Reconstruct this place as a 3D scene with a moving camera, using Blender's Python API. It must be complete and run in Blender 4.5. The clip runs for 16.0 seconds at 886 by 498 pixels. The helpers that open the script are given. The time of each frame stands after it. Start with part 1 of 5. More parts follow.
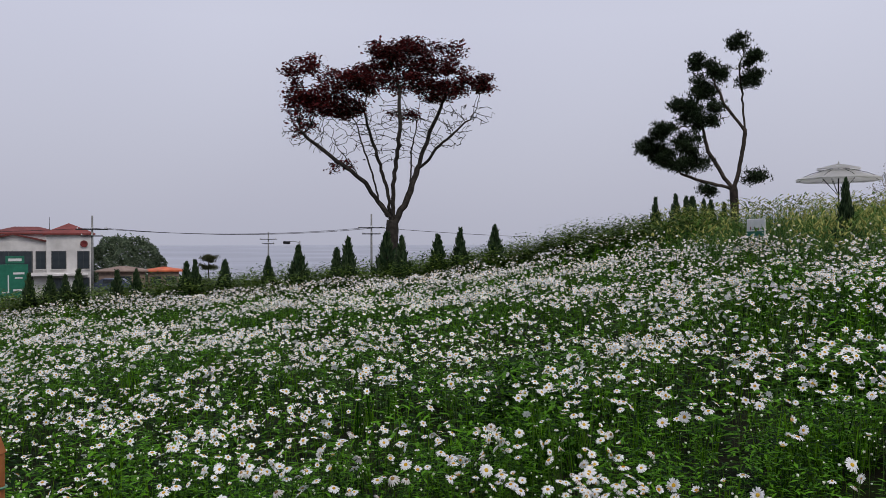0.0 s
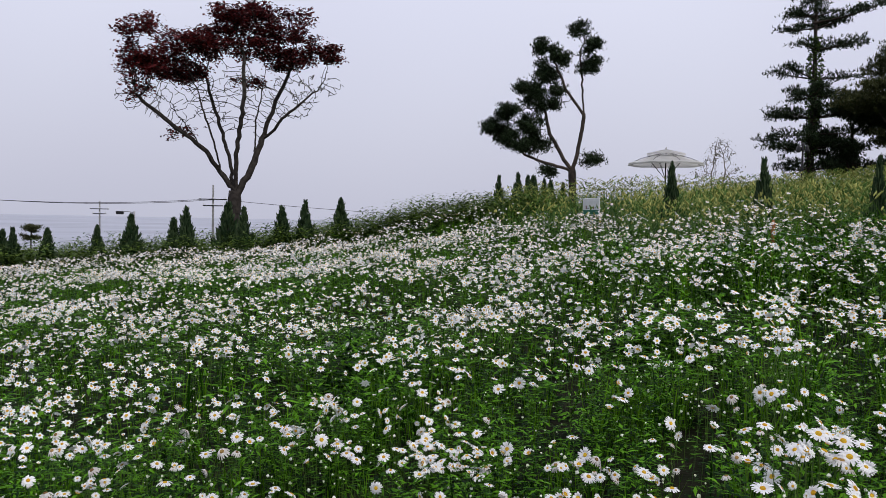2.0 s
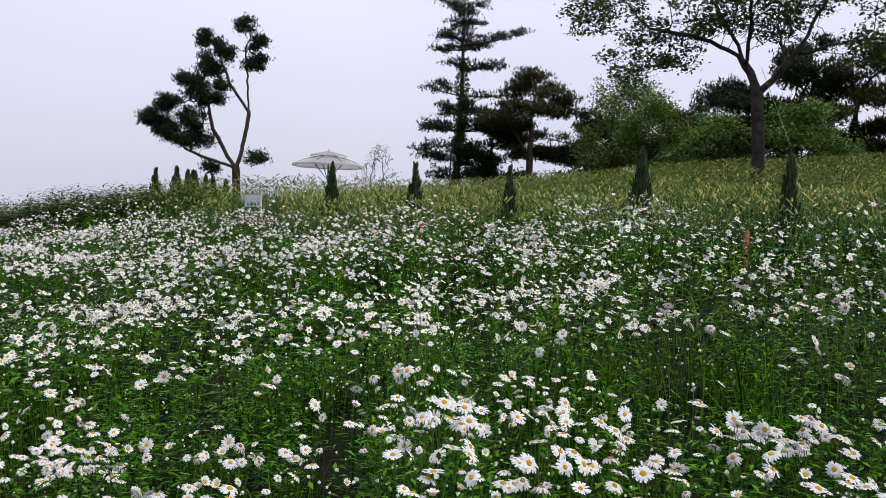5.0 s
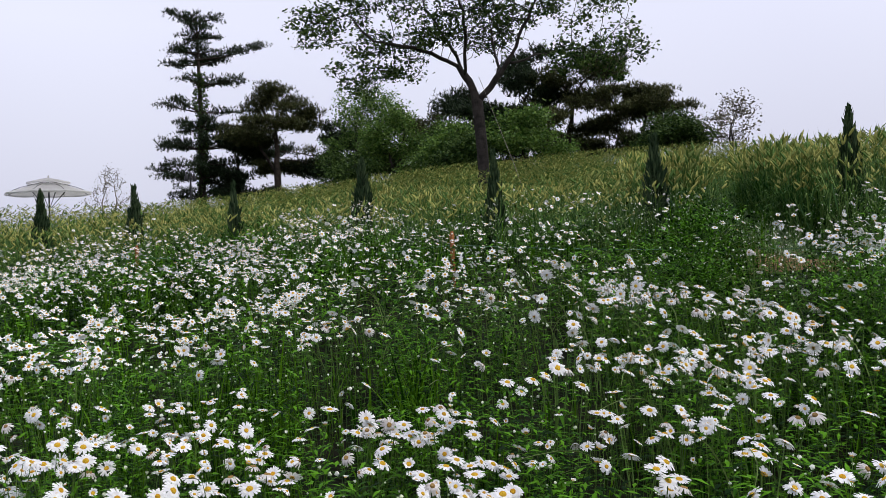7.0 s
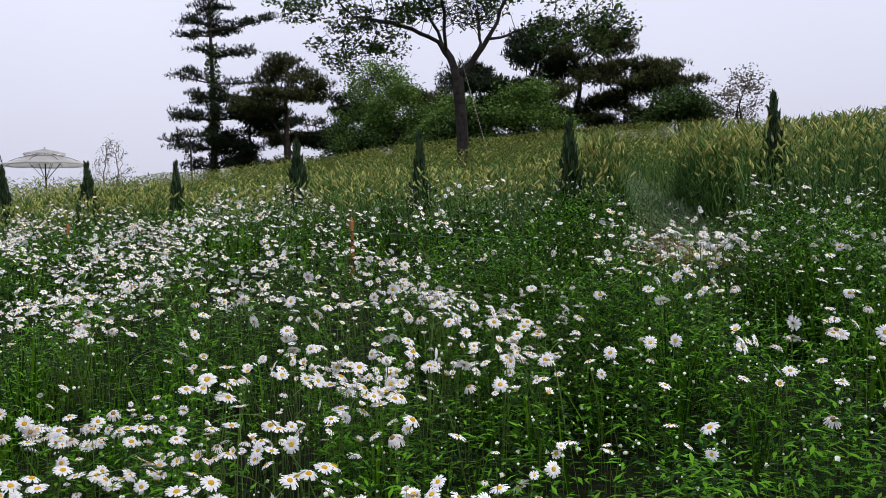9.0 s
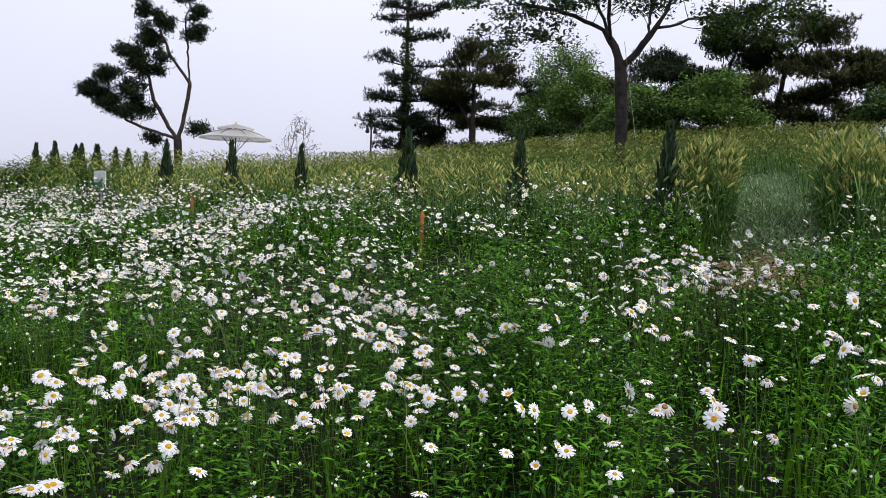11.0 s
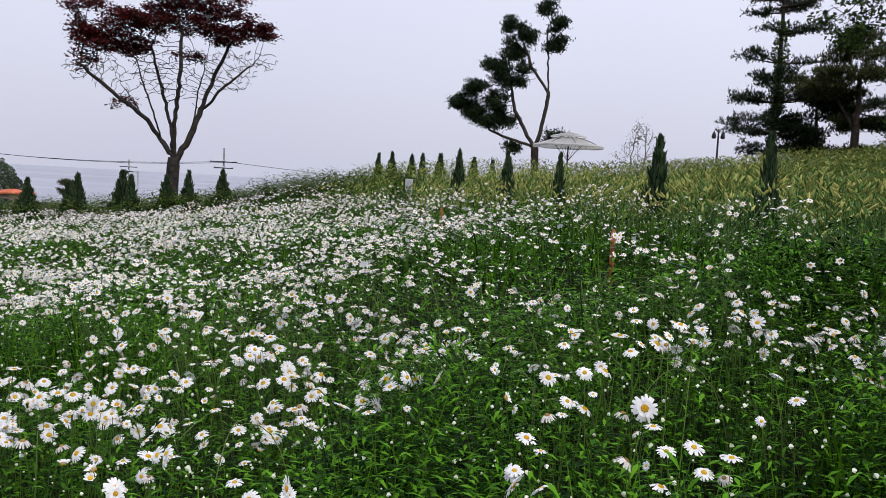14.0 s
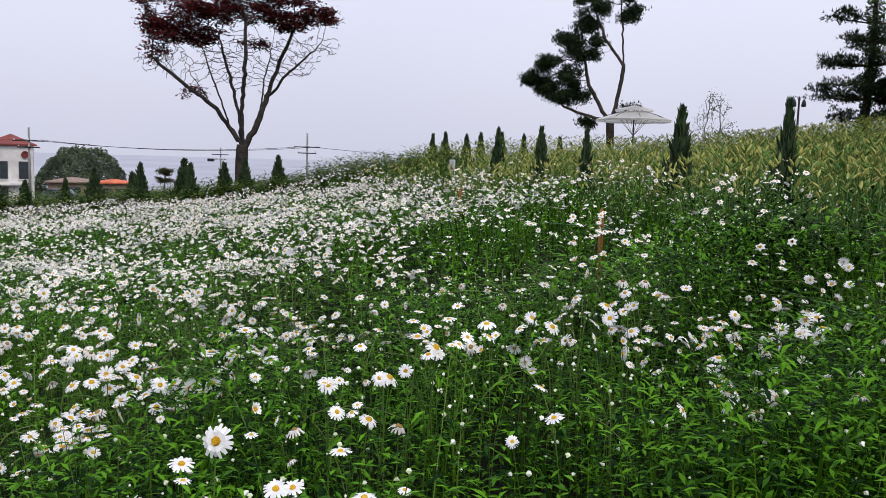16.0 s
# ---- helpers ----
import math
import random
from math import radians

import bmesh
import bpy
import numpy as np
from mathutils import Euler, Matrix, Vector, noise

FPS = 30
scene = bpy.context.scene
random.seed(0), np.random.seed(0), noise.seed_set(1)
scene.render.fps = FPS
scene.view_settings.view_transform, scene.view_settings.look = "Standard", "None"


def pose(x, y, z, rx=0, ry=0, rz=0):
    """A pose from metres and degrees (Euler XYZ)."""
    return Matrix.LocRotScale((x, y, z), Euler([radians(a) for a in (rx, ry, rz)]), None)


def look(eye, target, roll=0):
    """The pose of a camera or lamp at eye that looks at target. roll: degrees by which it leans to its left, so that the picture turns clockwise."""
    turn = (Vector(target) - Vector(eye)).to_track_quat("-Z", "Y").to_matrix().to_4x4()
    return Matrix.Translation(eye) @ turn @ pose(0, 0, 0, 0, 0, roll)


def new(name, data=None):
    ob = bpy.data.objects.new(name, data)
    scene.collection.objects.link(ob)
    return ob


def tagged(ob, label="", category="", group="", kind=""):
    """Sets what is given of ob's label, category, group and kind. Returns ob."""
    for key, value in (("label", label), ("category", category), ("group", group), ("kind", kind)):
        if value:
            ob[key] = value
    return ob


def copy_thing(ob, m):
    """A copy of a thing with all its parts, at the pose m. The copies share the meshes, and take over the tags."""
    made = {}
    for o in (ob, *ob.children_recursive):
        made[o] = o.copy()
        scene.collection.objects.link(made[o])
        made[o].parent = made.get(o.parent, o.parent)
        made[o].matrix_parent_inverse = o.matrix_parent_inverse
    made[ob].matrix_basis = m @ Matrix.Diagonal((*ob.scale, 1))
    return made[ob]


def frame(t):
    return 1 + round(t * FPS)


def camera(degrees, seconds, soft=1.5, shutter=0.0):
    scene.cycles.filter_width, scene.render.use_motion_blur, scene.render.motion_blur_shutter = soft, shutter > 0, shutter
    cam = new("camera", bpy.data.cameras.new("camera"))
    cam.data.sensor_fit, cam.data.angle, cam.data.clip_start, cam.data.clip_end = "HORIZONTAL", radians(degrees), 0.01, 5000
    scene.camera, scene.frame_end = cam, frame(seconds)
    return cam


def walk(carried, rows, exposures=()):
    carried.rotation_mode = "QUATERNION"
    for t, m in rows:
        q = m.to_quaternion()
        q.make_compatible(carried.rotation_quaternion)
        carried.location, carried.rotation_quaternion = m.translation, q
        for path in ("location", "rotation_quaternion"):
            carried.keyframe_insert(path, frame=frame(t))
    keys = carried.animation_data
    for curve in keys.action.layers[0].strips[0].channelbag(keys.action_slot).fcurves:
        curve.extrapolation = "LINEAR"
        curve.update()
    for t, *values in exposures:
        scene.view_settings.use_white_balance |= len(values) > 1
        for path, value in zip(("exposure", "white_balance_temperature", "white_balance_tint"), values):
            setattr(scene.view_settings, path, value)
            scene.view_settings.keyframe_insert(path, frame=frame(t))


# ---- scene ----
cam = camera(57.4, 16.0, 0.7)
PATH = [
    (0, (-0.117, 0.377, 1.511), (-0.199, 2.375, 1.499), -0.1),
    (0.5, (-0.129, 0.379, 1.496), (-0.163, 2.379, 1.469), 0.4),
    (1, (-0.156, 0.31, 1.528), (-0.167, 2.309, 1.483), 0.5),
    (1.5, (-0.128, 0.4, 1.488), (-0.046, 2.398, 1.431), 0.7),
    (2, (-0.079, 0.463, 1.46), (0.215, 2.44, 1.392), 1.1),
    (2.5, (-0.07, 0.412, 1.473), (0.401, 2.354, 1.388), 0.9),
    (3, (-0.065, 0.426, 1.466), (0.544, 2.328, 1.362), 1.1),
    (3.5, (-0.06, 0.447, 1.454), (0.703, 2.293, 1.353), 1.8),
    (6, (0.166, 0.438, 1.377), (1.498, 1.93, 1.353), -0.5),
    (6.5, (0.31, 0.25, 1.4), (1.791, 1.594, 1.362), -2.1),
    (7, (0.393, 0.108, 1.405), (1.887, 1.438, 1.395), -2.3),
    (7.5, (0.592, -0.125, 1.442), (2.082, 1.208, 1.494), -1.1),
    (8, (0.79, -0.434, 1.463), (2.274, 0.906, 1.518), -1.3),
    (8.5, (1.06, -0.757, 1.5), (2.527, 0.602, 1.467), -1.6),
    (11, (2.619, -1.682, 1.683), (3.665, 0.018, 1.561), 2.3),
    (11.5, (2.948, -1.892, 1.762), (3.767, -0.073, 1.616), 2.6),
    (12, (3.328, -1.879, 1.787), (4.11, -0.045, 1.624), 2.9),
    (12.5, (3.651, -1.887, 1.888), (4.455, -0.062, 1.737), 2.4),
    (13, (4.04, -1.857, 1.89), (4.817, -0.017, 1.781), 2.6),
    (13.5, (4.332, -1.779, 1.847), (4.656, 0.19, 1.712), 3.9),
    (14, (4.707, -1.792, 1.86), (4.867, 0.196, 1.707), 3.2),
    (14.5, (5.05, -1.827, 1.901), (5.041, 0.166, 1.734), 3.0),
    (15, (5.264, -1.709, 1.89), (5.219, 0.282, 1.705), 2.6),
    (15.5, (5.498, -1.536, 1.907), (5.442, 0.452, 1.691), 1.5),
    (16, (5.789, -1.491, 1.917), (5.72, 0.497, 1.705), 1.6),
]
EXPOSURES = [(0, -0.34), (1.5, -0.14), (3.5, 0.10), (7, 0.15), (8.5, 0.12), (11, 0.30), (12.5, 0.28), (14, 0.10), (16, 0.18)]
walk(cam, [(t, look(eye, target, roll)) for t, eye, target, roll in PATH], EXPOSURES)

# ---- sky and sun: bright sea haze ----
world = bpy.data.worlds.new("overcast")
scene.world = world
world.use_nodes = True
wn, wl = world.node_tree.nodes, world.node_tree.links
wn.clear()
sky = wn.new("ShaderNodeTexSky")
sky.sky_type, sky.sun_disc = "NISHITA", False
sky.sun_elevation, sky.sun_rotation = radians(52), radians(150)
sky.air_density, sky.dust_density = 1.5, 6.0
bg_sky, bg_haze = wn.new("ShaderNodeBackground"), wn.new("ShaderNodeBackground")
bg_sky.inputs["Strength"].default_value = 0.10
wl.new(sky.outputs["Color"], bg_sky.inputs["Color"])
w_tex, w_noise, w_ramp = wn.new("ShaderNodeTexCoord"), wn.new("ShaderNodeTexNoise"), wn.new("ShaderNodeValToRGB")
w_noise.inputs["Scale"].default_value, w_noise.inputs["Detail"].default_value = 1.3, 2.0
w_ramp.color_ramp.elements[0].position, w_ramp.color_ramp.elements[1].position = 0.3, 0.75
w_ramp.color_ramp.elements[0].color, w_ramp.color_ramp.elements[1].color = (0.66, 0.67, 0.83, 1), (0.755, 0.77, 0.92, 1)
wl.new(w_tex.outputs["Generated"], w_noise.inputs["Vector"])
wl.new(w_noise.outputs["Fac"], w_ramp.inputs["Fac"])
w_sep, w_rise, w_mul = wn.new("ShaderNodeSeparateXYZ"), wn.new("ShaderNodeMapRange"), wn.new("ShaderNodeVectorMath")
w_rise.inputs[1].default_value, w_rise.inputs[2].default_value, w_rise.inputs[3].default_value, w_rise.inputs[4].default_value = 0.0, 0.26, 0.86, 1.1
w_mul.operation = "MULTIPLY"
wl.new(w_tex.outputs["Generated"], w_sep.inputs[0])
wl.new(w_sep.outputs["Z"], w_rise.inputs[0])
wl.new(w_ramp.outputs["Color"], w_mul.inputs[0])
wl.new(w_rise.outputs[0], w_mul.inputs[1])
wl.new(w_mul.outputs[0], bg_haze.inputs["Color"])
bg_haze.inputs["Strength"].default_value = 1.0
w_mix, w_out = wn.new("ShaderNodeMixShader"), wn.new("ShaderNodeOutputWorld")
w_mix.inputs[0].default_value = 0.9
wl.new(bg_sky.outputs[0], w_mix.inputs[1])
wl.new(bg_haze.outputs[0], w_mix.inputs[2])
wl.new(w_mix.outputs[0], w_out.inputs["Surface"])
sun = new("sun", bpy.data.lights.new("sun", "SUN"))
sun.data.energy, sun.data.angle, sun.data.color = 1.45, radians(25), (1.0, 0.96, 0.9)
sun.matrix_world = look((0, 0, 50), (-15.4, 26.7, 10.6))


# ---- materials ----
def material(name, c1, c2, rough=0.6, scale=8.0, bump=0.0, fine=60.0, island=0.0, metal=0.0, leaf=0.0, obrand=0.0, c3=None, big=0.6, spec=0.4):
    """Two-colour grain with a broad stain; island and obrand vary pieces; leaf lets light pass through."""
    m = bpy.data.materials.new(name)
    m.use_nodes = True
    n, l = m.node_tree.nodes, m.node_tree.links
    b = n["Principled BSDF"]
    tc = n.new("ShaderNodeTexCoord")
    no = n.new("ShaderNodeTexNoise")
    no.inputs["Scale"].default_value, no.inputs["Detail"].default_value = scale, 5.0
    l.new(tc.outputs["Object"], no.inputs["Vector"])
    ramp = n.new("ShaderNodeValToRGB")
    e = ramp.color_ramp.elements
    e[0].position, e[1].position = 0.32, 0.68
    e[0].color, e[1].color = (*c1, 1), (*c2, 1)
    if c3:
        x = ramp.color_ramp.elements.new(0.5)
        x.color = (*c3, 1)
    fac = no.outputs["Fac"]
    if island or obrand:
        src = n.new("ShaderNodeNewGeometry").outputs["Random Per Island"] if island else n.new("ShaderNodeObjectInfo").outputs["Random"]
        mm = n.new("ShaderNodeMix")
        mm.inputs[0].default_value = island or obrand
        l.new(fac, mm.inputs[2])
        l.new(src, mm.inputs[3])
        fac = mm.outputs[0]
    l.new(fac, ramp.inputs["Fac"])
    st = n.new("ShaderNodeTexNoise")
    st.inputs["Scale"].default_value, st.inputs["Detail"].default_value = big, 3.0
    l.new(tc.outputs["Object"], st.inputs["Vector"])
    hv = n.new("ShaderNodeHueSaturation")
    vm = n.new("ShaderNodeMapRange")
    vm.inputs[1].default_value, vm.inputs[2].default_value, vm.inputs[3].default_value, vm.inputs[4].default_value = 0.3, 0.7, 0.82, 1.15
    l.new(st.outputs["Fac"], vm.inputs[0])
    l.new(vm.outputs[0], hv.inputs["Value"])
    l.new(ramp.outputs["Color"], hv.inputs["Color"])
    l.new(hv.outputs["Color"], b.inputs["Base Color"])
    b.inputs["Roughness"].default_value, b.inputs["Metallic"].default_value = rough, metal
    b.inputs["Specular IOR Level"].default_value = spec
    if bump:
        fn = n.new("ShaderNodeTexNoise")
        fn.inputs["Scale"].default_value, fn.inputs["Detail"].default_value = fine, 4.0
        l.new(tc.outputs["Object"], fn.inputs["Vector"])
        bp = n.new("ShaderNodeBump")
        bp.inputs["Strength"].default_value, bp.inputs["Distance"].default_value = bump, 0.02
        l.new(fn.outputs["Fac"], bp.inputs["Height"])
        l.new(bp.outputs[0], b.inputs["Normal"])
    if leaf:
        tr, mx = n.new("ShaderNodeBsdfTranslucent"), n.new("ShaderNodeMixShader")
        l.new(hv.outputs["Color"], tr.inputs["Color"])
        mx.inputs[0].default_value = leaf
        l.new(b.outputs[0], mx.inputs[1])
        l.new(tr.outputs[0], mx.inputs[2])
        l.new(mx.outputs[0], n["Material Output"].inputs["Surface"])
    return m


M = {}
# turf and soil colour taken near black to hold the shade under the plants
M["shaded_turf"] = material("turf", (0.005, 0.010, 0.003), (0.015, 0.022, 0.006), 0.95, 3.0, 0.6, 30, c3=(0.018, 0.017, 0.010), spec=0.1)
M["soil"] = material("bare_soil", (0.17, 0.085, 0.05), (0.28, 0.15, 0.09), 0.95, 5.0, 0.8, 40, spec=0.1)
M["petal"] = material("white_petal", (0.8, 0.8, 0.81), (0.9, 0.9, 0.89), 0.6, 30, island=0.6, leaf=0.2, spec=0.2)
M["petal_old"] = material("faded_petal", (0.6, 0.56, 0.53), (0.78, 0.75, 0.72), 0.7, 30, island=0.6, leaf=0.2, spec=0.1)
M["disc"] = material("yellow_disc", (0.62, 0.33, 0.02), (0.78, 0.50, 0.04), 0.8, 90, 0.6, 400, island=0.4, spec=0.1)
M["disc_old"] = material("brown_disc", (0.20, 0.12, 0.05), (0.35, 0.22, 0.07), 0.85, 90, island=0.5, spec=0.1)
M["bud"] = material("flower_bud", (0.60, 0.66, 0.45), (0.80, 0.82, 0.72), 0.6, 30, island=0.7, spec=0.2)
M["stem"] = material("daisy_stem", (0.03, 0.085, 0.008), (0.095, 0.175, 0.022), 0.55, 8, island=0.6)
M["stalk_pale"] = material("pale_stalk", (0.06, 0.12, 0.022), (0.15, 0.21, 0.06), 0.55, 6, island=0.8, spec=0.12)
M["stalk_green"] = material("green_grain_stalk", (0.03, 0.10, 0.02), (0.13, 0.25, 0.055), 0.55, 4, island=0.7, leaf=0.12, spec=0.1)
M["leaf"] = material("daisy_leaf", (0.004, 0.020, 0.002), (0.095, 0.26, 0.012), 0.6, 6, island=0.75, leaf=0.10, c3=(0.036, 0.115, 0.009), spec=0.05)
M["grass"] = material("grass_blade", (0.010, 0.045, 0.001), (0.10, 0.24, 0.010), 0.6, 6, island=0.75, leaf=0.10, spec=0.04)
M["weed"] = material("hedge_weed", (0.03, 0.07, 0.010), (0.13, 0.20, 0.03), 0.6, 4, island=0.7, leaf=0.2, spec=0.12)
M["straw"] = material("flattened_straw", (0.10, 0.19, 0.07), (0.30, 0.40, 0.20), 0.6, 6, island=0.8, leaf=0.15, spec=0.12)
M["ear"] = material("grain_ear", (0.10, 0.19, 0.04), (0.40, 0.40, 0.11), 0.6, 4, island=0.7, leaf=0.15, c3=(0.28, 0.32, 0.09), spec=0.12)
M["stalk"] = material("grain_stalk", (0.035, 0.10, 0.022), (0.15, 0.25, 0.06), 0.55, 4, island=0.7, leaf=0.15, spec=0.12)
M["bark"] = material("grey_bark", (0.022, 0.019, 0.017), (0.062, 0.053, 0.046), 0.9, 6, 0.9, 25, spec=0.15)
M["bark_pine"] = material("pine_bark", (0.03, 0.026, 0.022), (0.078, 0.06, 0.048), 0.9, 5, 0.9, 20, spec=0.15)
M["bark_pale"] = material("pale_bark", (0.16, 0.14, 0.12), (0.30, 0.27, 0.24), 0.85, 6, 0.6, 25, spec=0.15)
M["maple"] = material("dark_red_leaf", (0.026, 0.007, 0.009), (0.17, 0.024, 0.025), 0.5, 0.5, island=0.6, leaf=0.2, big=0.25, spec=0.12)
M["needle"] = material("pine_needle", (0.012, 0.024, 0.011), (0.04, 0.062, 0.026), 0.55, 0.7, island=0.6, leaf=0.05, spec=0.12)
M["needle_b"] = material("bronze_needle", (0.034, 0.046, 0.016), (0.105, 0.11, 0.04), 0.55, 0.7, island=0.6, leaf=0.05, spec=0.12)
M["cypress"] = material("cypress_spray", (0.02, 0.042, 0.018), (0.065, 0.1, 0.045), 0.6, 1.5, island=0.6, leaf=0.05, spec=0.12)
M["leaf_tree"] = material("tree_leaf", (0.02, 0.05, 0.012), (0.095, 0.155, 0.035), 0.6, 0.5, island=0.65, leaf=0.18, spec=0.12)
M["leaf_light"] = material("light_tree_leaf", (0.05, 0.115, 0.022), (0.18, 0.29, 0.06), 0.45, 0.5, island=0.65, leaf=0.25, spec=0.12)
M["leaf_sap"] = material("sapling_leaf", (0.13, 0.12, 0.09), (0.26, 0.25, 0.18), 0.6, 1, island=0.6, leaf=0.25, spec=0.12)
M["canvas"] = material("white_canvas", (0.84, 0.83, 0.81), (0.92, 0.91, 0.90), 0.8, 3, 0.2, 200, leaf=0.6, spec=0.1)
M["metal_dark"] = material("dark_metal", (0.02, 0.02, 0.022), (0.04, 0.04, 0.042), 0.45, 10, metal=0.6)
M["metal_grey"] = material("grey_metal", (0.28, 0.29, 0.30), (0.40, 0.40, 0.41), 0.5, 10, metal=0.5)
M["concrete"] = material("pole_concrete", (0.17, 0.17, 0.17), (0.26, 0.26, 0.25), 0.85, 6, 0.3)
M["stake"] = material("orange_stake", (0.3, 0.095, 0.025), (0.45, 0.16, 0.045), 0.6, 12, 0.3)
M["string"] = material("green_string", (0.10, 0.22, 0.14), (0.16, 0.30, 0.20), 0.7, 20)
M["wall_white"] = material("white_render", (0.62, 0.60, 0.58), (0.74, 0.72, 0.70), 0.85, 1.5, 0.2)
M["roof_red"] = material("red_tile", (0.13, 0.03, 0.027), (0.22, 0.05, 0.042), 0.7, 3, 0.3, obrand=0.3)
M["roof_orange"] = material("orange_roof", (0.50, 0.10, 0.04), (0.66, 0.17, 0.07), 0.7, 2, 0.2)
M["brick_far"] = material("brown_wall", (0.20, 0.14, 0.11), (0.30, 0.22, 0.18), 0.85, 3, 0.2)
M["glass"] = material("window_glass", (0.03, 0.04, 0.05), (0.05, 0.06, 0.07), 0.12, 2, spec=0.8)
M["frame_dark"] = material("dark_frame", (0.05, 0.05, 0.05), (0.08, 0.08, 0.08), 0.5, 5)
M["sign_green"] = material("green_sign_paint", (0.01, 0.13, 0.08), (0.02, 0.18, 0.11), 0.5, 4)
M["sign_white"] = material("white_sign_paint", (0.68, 0.70, 0.68), (0.78, 0.79, 0.78), 0.5, 6)
M["red_paint"] = material("red_paint", (0.13, 0.018, 0.018), (0.2, 0.03, 0.028), 0.5, 5)
M["car_blue"] = material("blue_grey_paint", (0.06, 0.08, 0.14), (0.08, 0.10, 0.17), 0.3, 3, spec=0.6)
M["tyre"] = material("tyre_rubber", (0.02, 0.02, 0.02), (0.03, 0.03, 0.03), 0.8, 8)
# leaf green paled and greyed, so part of the distance haze is in the colour
M["hazed_far_leaf"] = material("hazed_woods_leaf", (0.10, 0.14, 0.09), (0.19, 0.24, 0.15), 0.6, 0.4, island=0.6, leaf=0.4, spec=0.12)
# water base raised to a pale grey that stands for haze over the sea
M["sea"] = material("hazed_sea", (0.35, 0.365, 0.42), (0.38, 0.395, 0.45), 0.7, 0.02, 0.25, 0.4, spec=0.5, big=0.01)


# ---- mesh building ----
class Mesh:
    """Gathers triangles, with a material slot each."""

    def __init__(self):
        self.v, self.f, self.m, self.n = [], [], [], 0

    def add(self, v, f, slot=0):
        v, f = np.asarray(v, float).reshape(-1, 3), np.asarray(f, int).reshape(-1, 3)
        self.v.append(v)
        self.f.append(f + self.n)
        self.m.append(np.broadcast_to(np.asarray(slot, int), (len(f),)))
        self.n += len(v)
        return self

    def arrays(self):
        return np.concatenate(self.v), np.concatenate(self.f), np.concatenate(self.m)

    def data(self, name, mats, smooth=False):
        v, f, m = self.arrays()
        me = bpy.data.meshes.new(name)
        me.vertices.add(len(v))
        me.vertices.foreach_set("co", v.astype(np.float32).ravel())
        me.loops.add(3 * len(f))
        me.loops.foreach_set("vertex_index", f.astype(np.int32).ravel())
        me.polygons.add(len(f))
        me.polygons.foreach_set("loop_start", np.arange(0, 3 * len(f), 3, dtype=np.int32))
        for x in mats:
            me.materials.append(x)
        me.polygons.foreach_set("material_index", m.astype(np.int32))
        me.polygons.foreach_set("use_smooth", np.full(len(f), smooth))
        me.update(calc_edges=True)
        return me


def thing(name, label, category, at=(0, 0, 0), group="", kind=""):
    ob = new(name)
    ob.empty_display_size = 0.1
    ob.location = at
    return tagged(ob, label, category, group, kind)


def part(name, mesh, mats, parent, label="", smooth=False, at=(0, 0, 0), kind=""):
    ob = new(name, mesh.data(name, mats if isinstance(mats, (list, tuple)) else [mats], smooth))
    ob.parent, ob.location = parent, at
    return tagged(ob, label, kind=kind)


def structure(name, mesh, mats, label, category, smooth=False, kind="structure"):
    ob = new(name, mesh.data(name, mats if isinstance(mats, (list, tuple)) else [mats], smooth))
    return tagged(ob, label, category, kind=kind)


def box(w, d, h, bevel=0.01, at=(0, 0, 0)):
    """A bevelled box standing on its base."""
    bm = bmesh.new()
    bmesh.ops.create_cube(bm, size=1, matrix=Matrix.Translation((at[0], at[1], at[2] + h / 2)) @ Matrix.Diagonal((w, d, h, 1)))
    if bevel:
        bmesh.ops.bevel(bm, geom=bm.edges[:], offset=bevel, segments=1, affect="EDGES")
    return from_bm(bm)


def from_bm(bm):
    bmesh.ops.triangulate(bm, faces=bm.faces[:])
    bm.verts.index_update()
    out = Mesh().add([v.co[:] for v in bm.verts], [[v.index for v in f.verts] for f in bm.faces])
    bm.free()
    return out


def tube(points, radii, sides=6, cap=True):
    """A tapered tube along points: vertices and triangles."""
    p, r = np.asarray(points, float), np.asarray(radii, float)
    d = np.gradient(p, axis=0)
    d /= np.linalg.norm(d, axis=1, keepdims=True) + 1e-9
    ref = np.array([0.31, 0.83, 0.1]) if abs(d[0][2]) > 0.5 else np.array([0.0, 0.1, 1.0])
    a = np.cross(d, ref)
    a /= np.linalg.norm(a, axis=1, keepdims=True) + 1e-9
    b = np.cross(d, a)
    th = np.arange(sides) * 2 * np.pi / sides
    v = p[:, None] + r[:, None, None] * (np.cos(th)[None, :, None] * a[:, None] + np.sin(th)[None, :, None] * b[:, None])
    k, f = len(p), []
    for i in range(k - 1):
        for j in range(sides):
            q = (j + 1) % sides
            f += [(i * sides + j, i * sides + q, (i + 1) * sides + q), (i * sides + j, (i + 1) * sides + q, (i + 1) * sides + j)]
    v = v.reshape(-1, 3)
    if cap:
        v = np.concatenate([v, p[[0, -1]]])
        n = k * sides
        for j in range(sides):
            q = (j + 1) % sides
            f += [(n, q, j), (n + 1, (k - 1) * sides + j, (k - 1) * sides + q)]
    return v, f


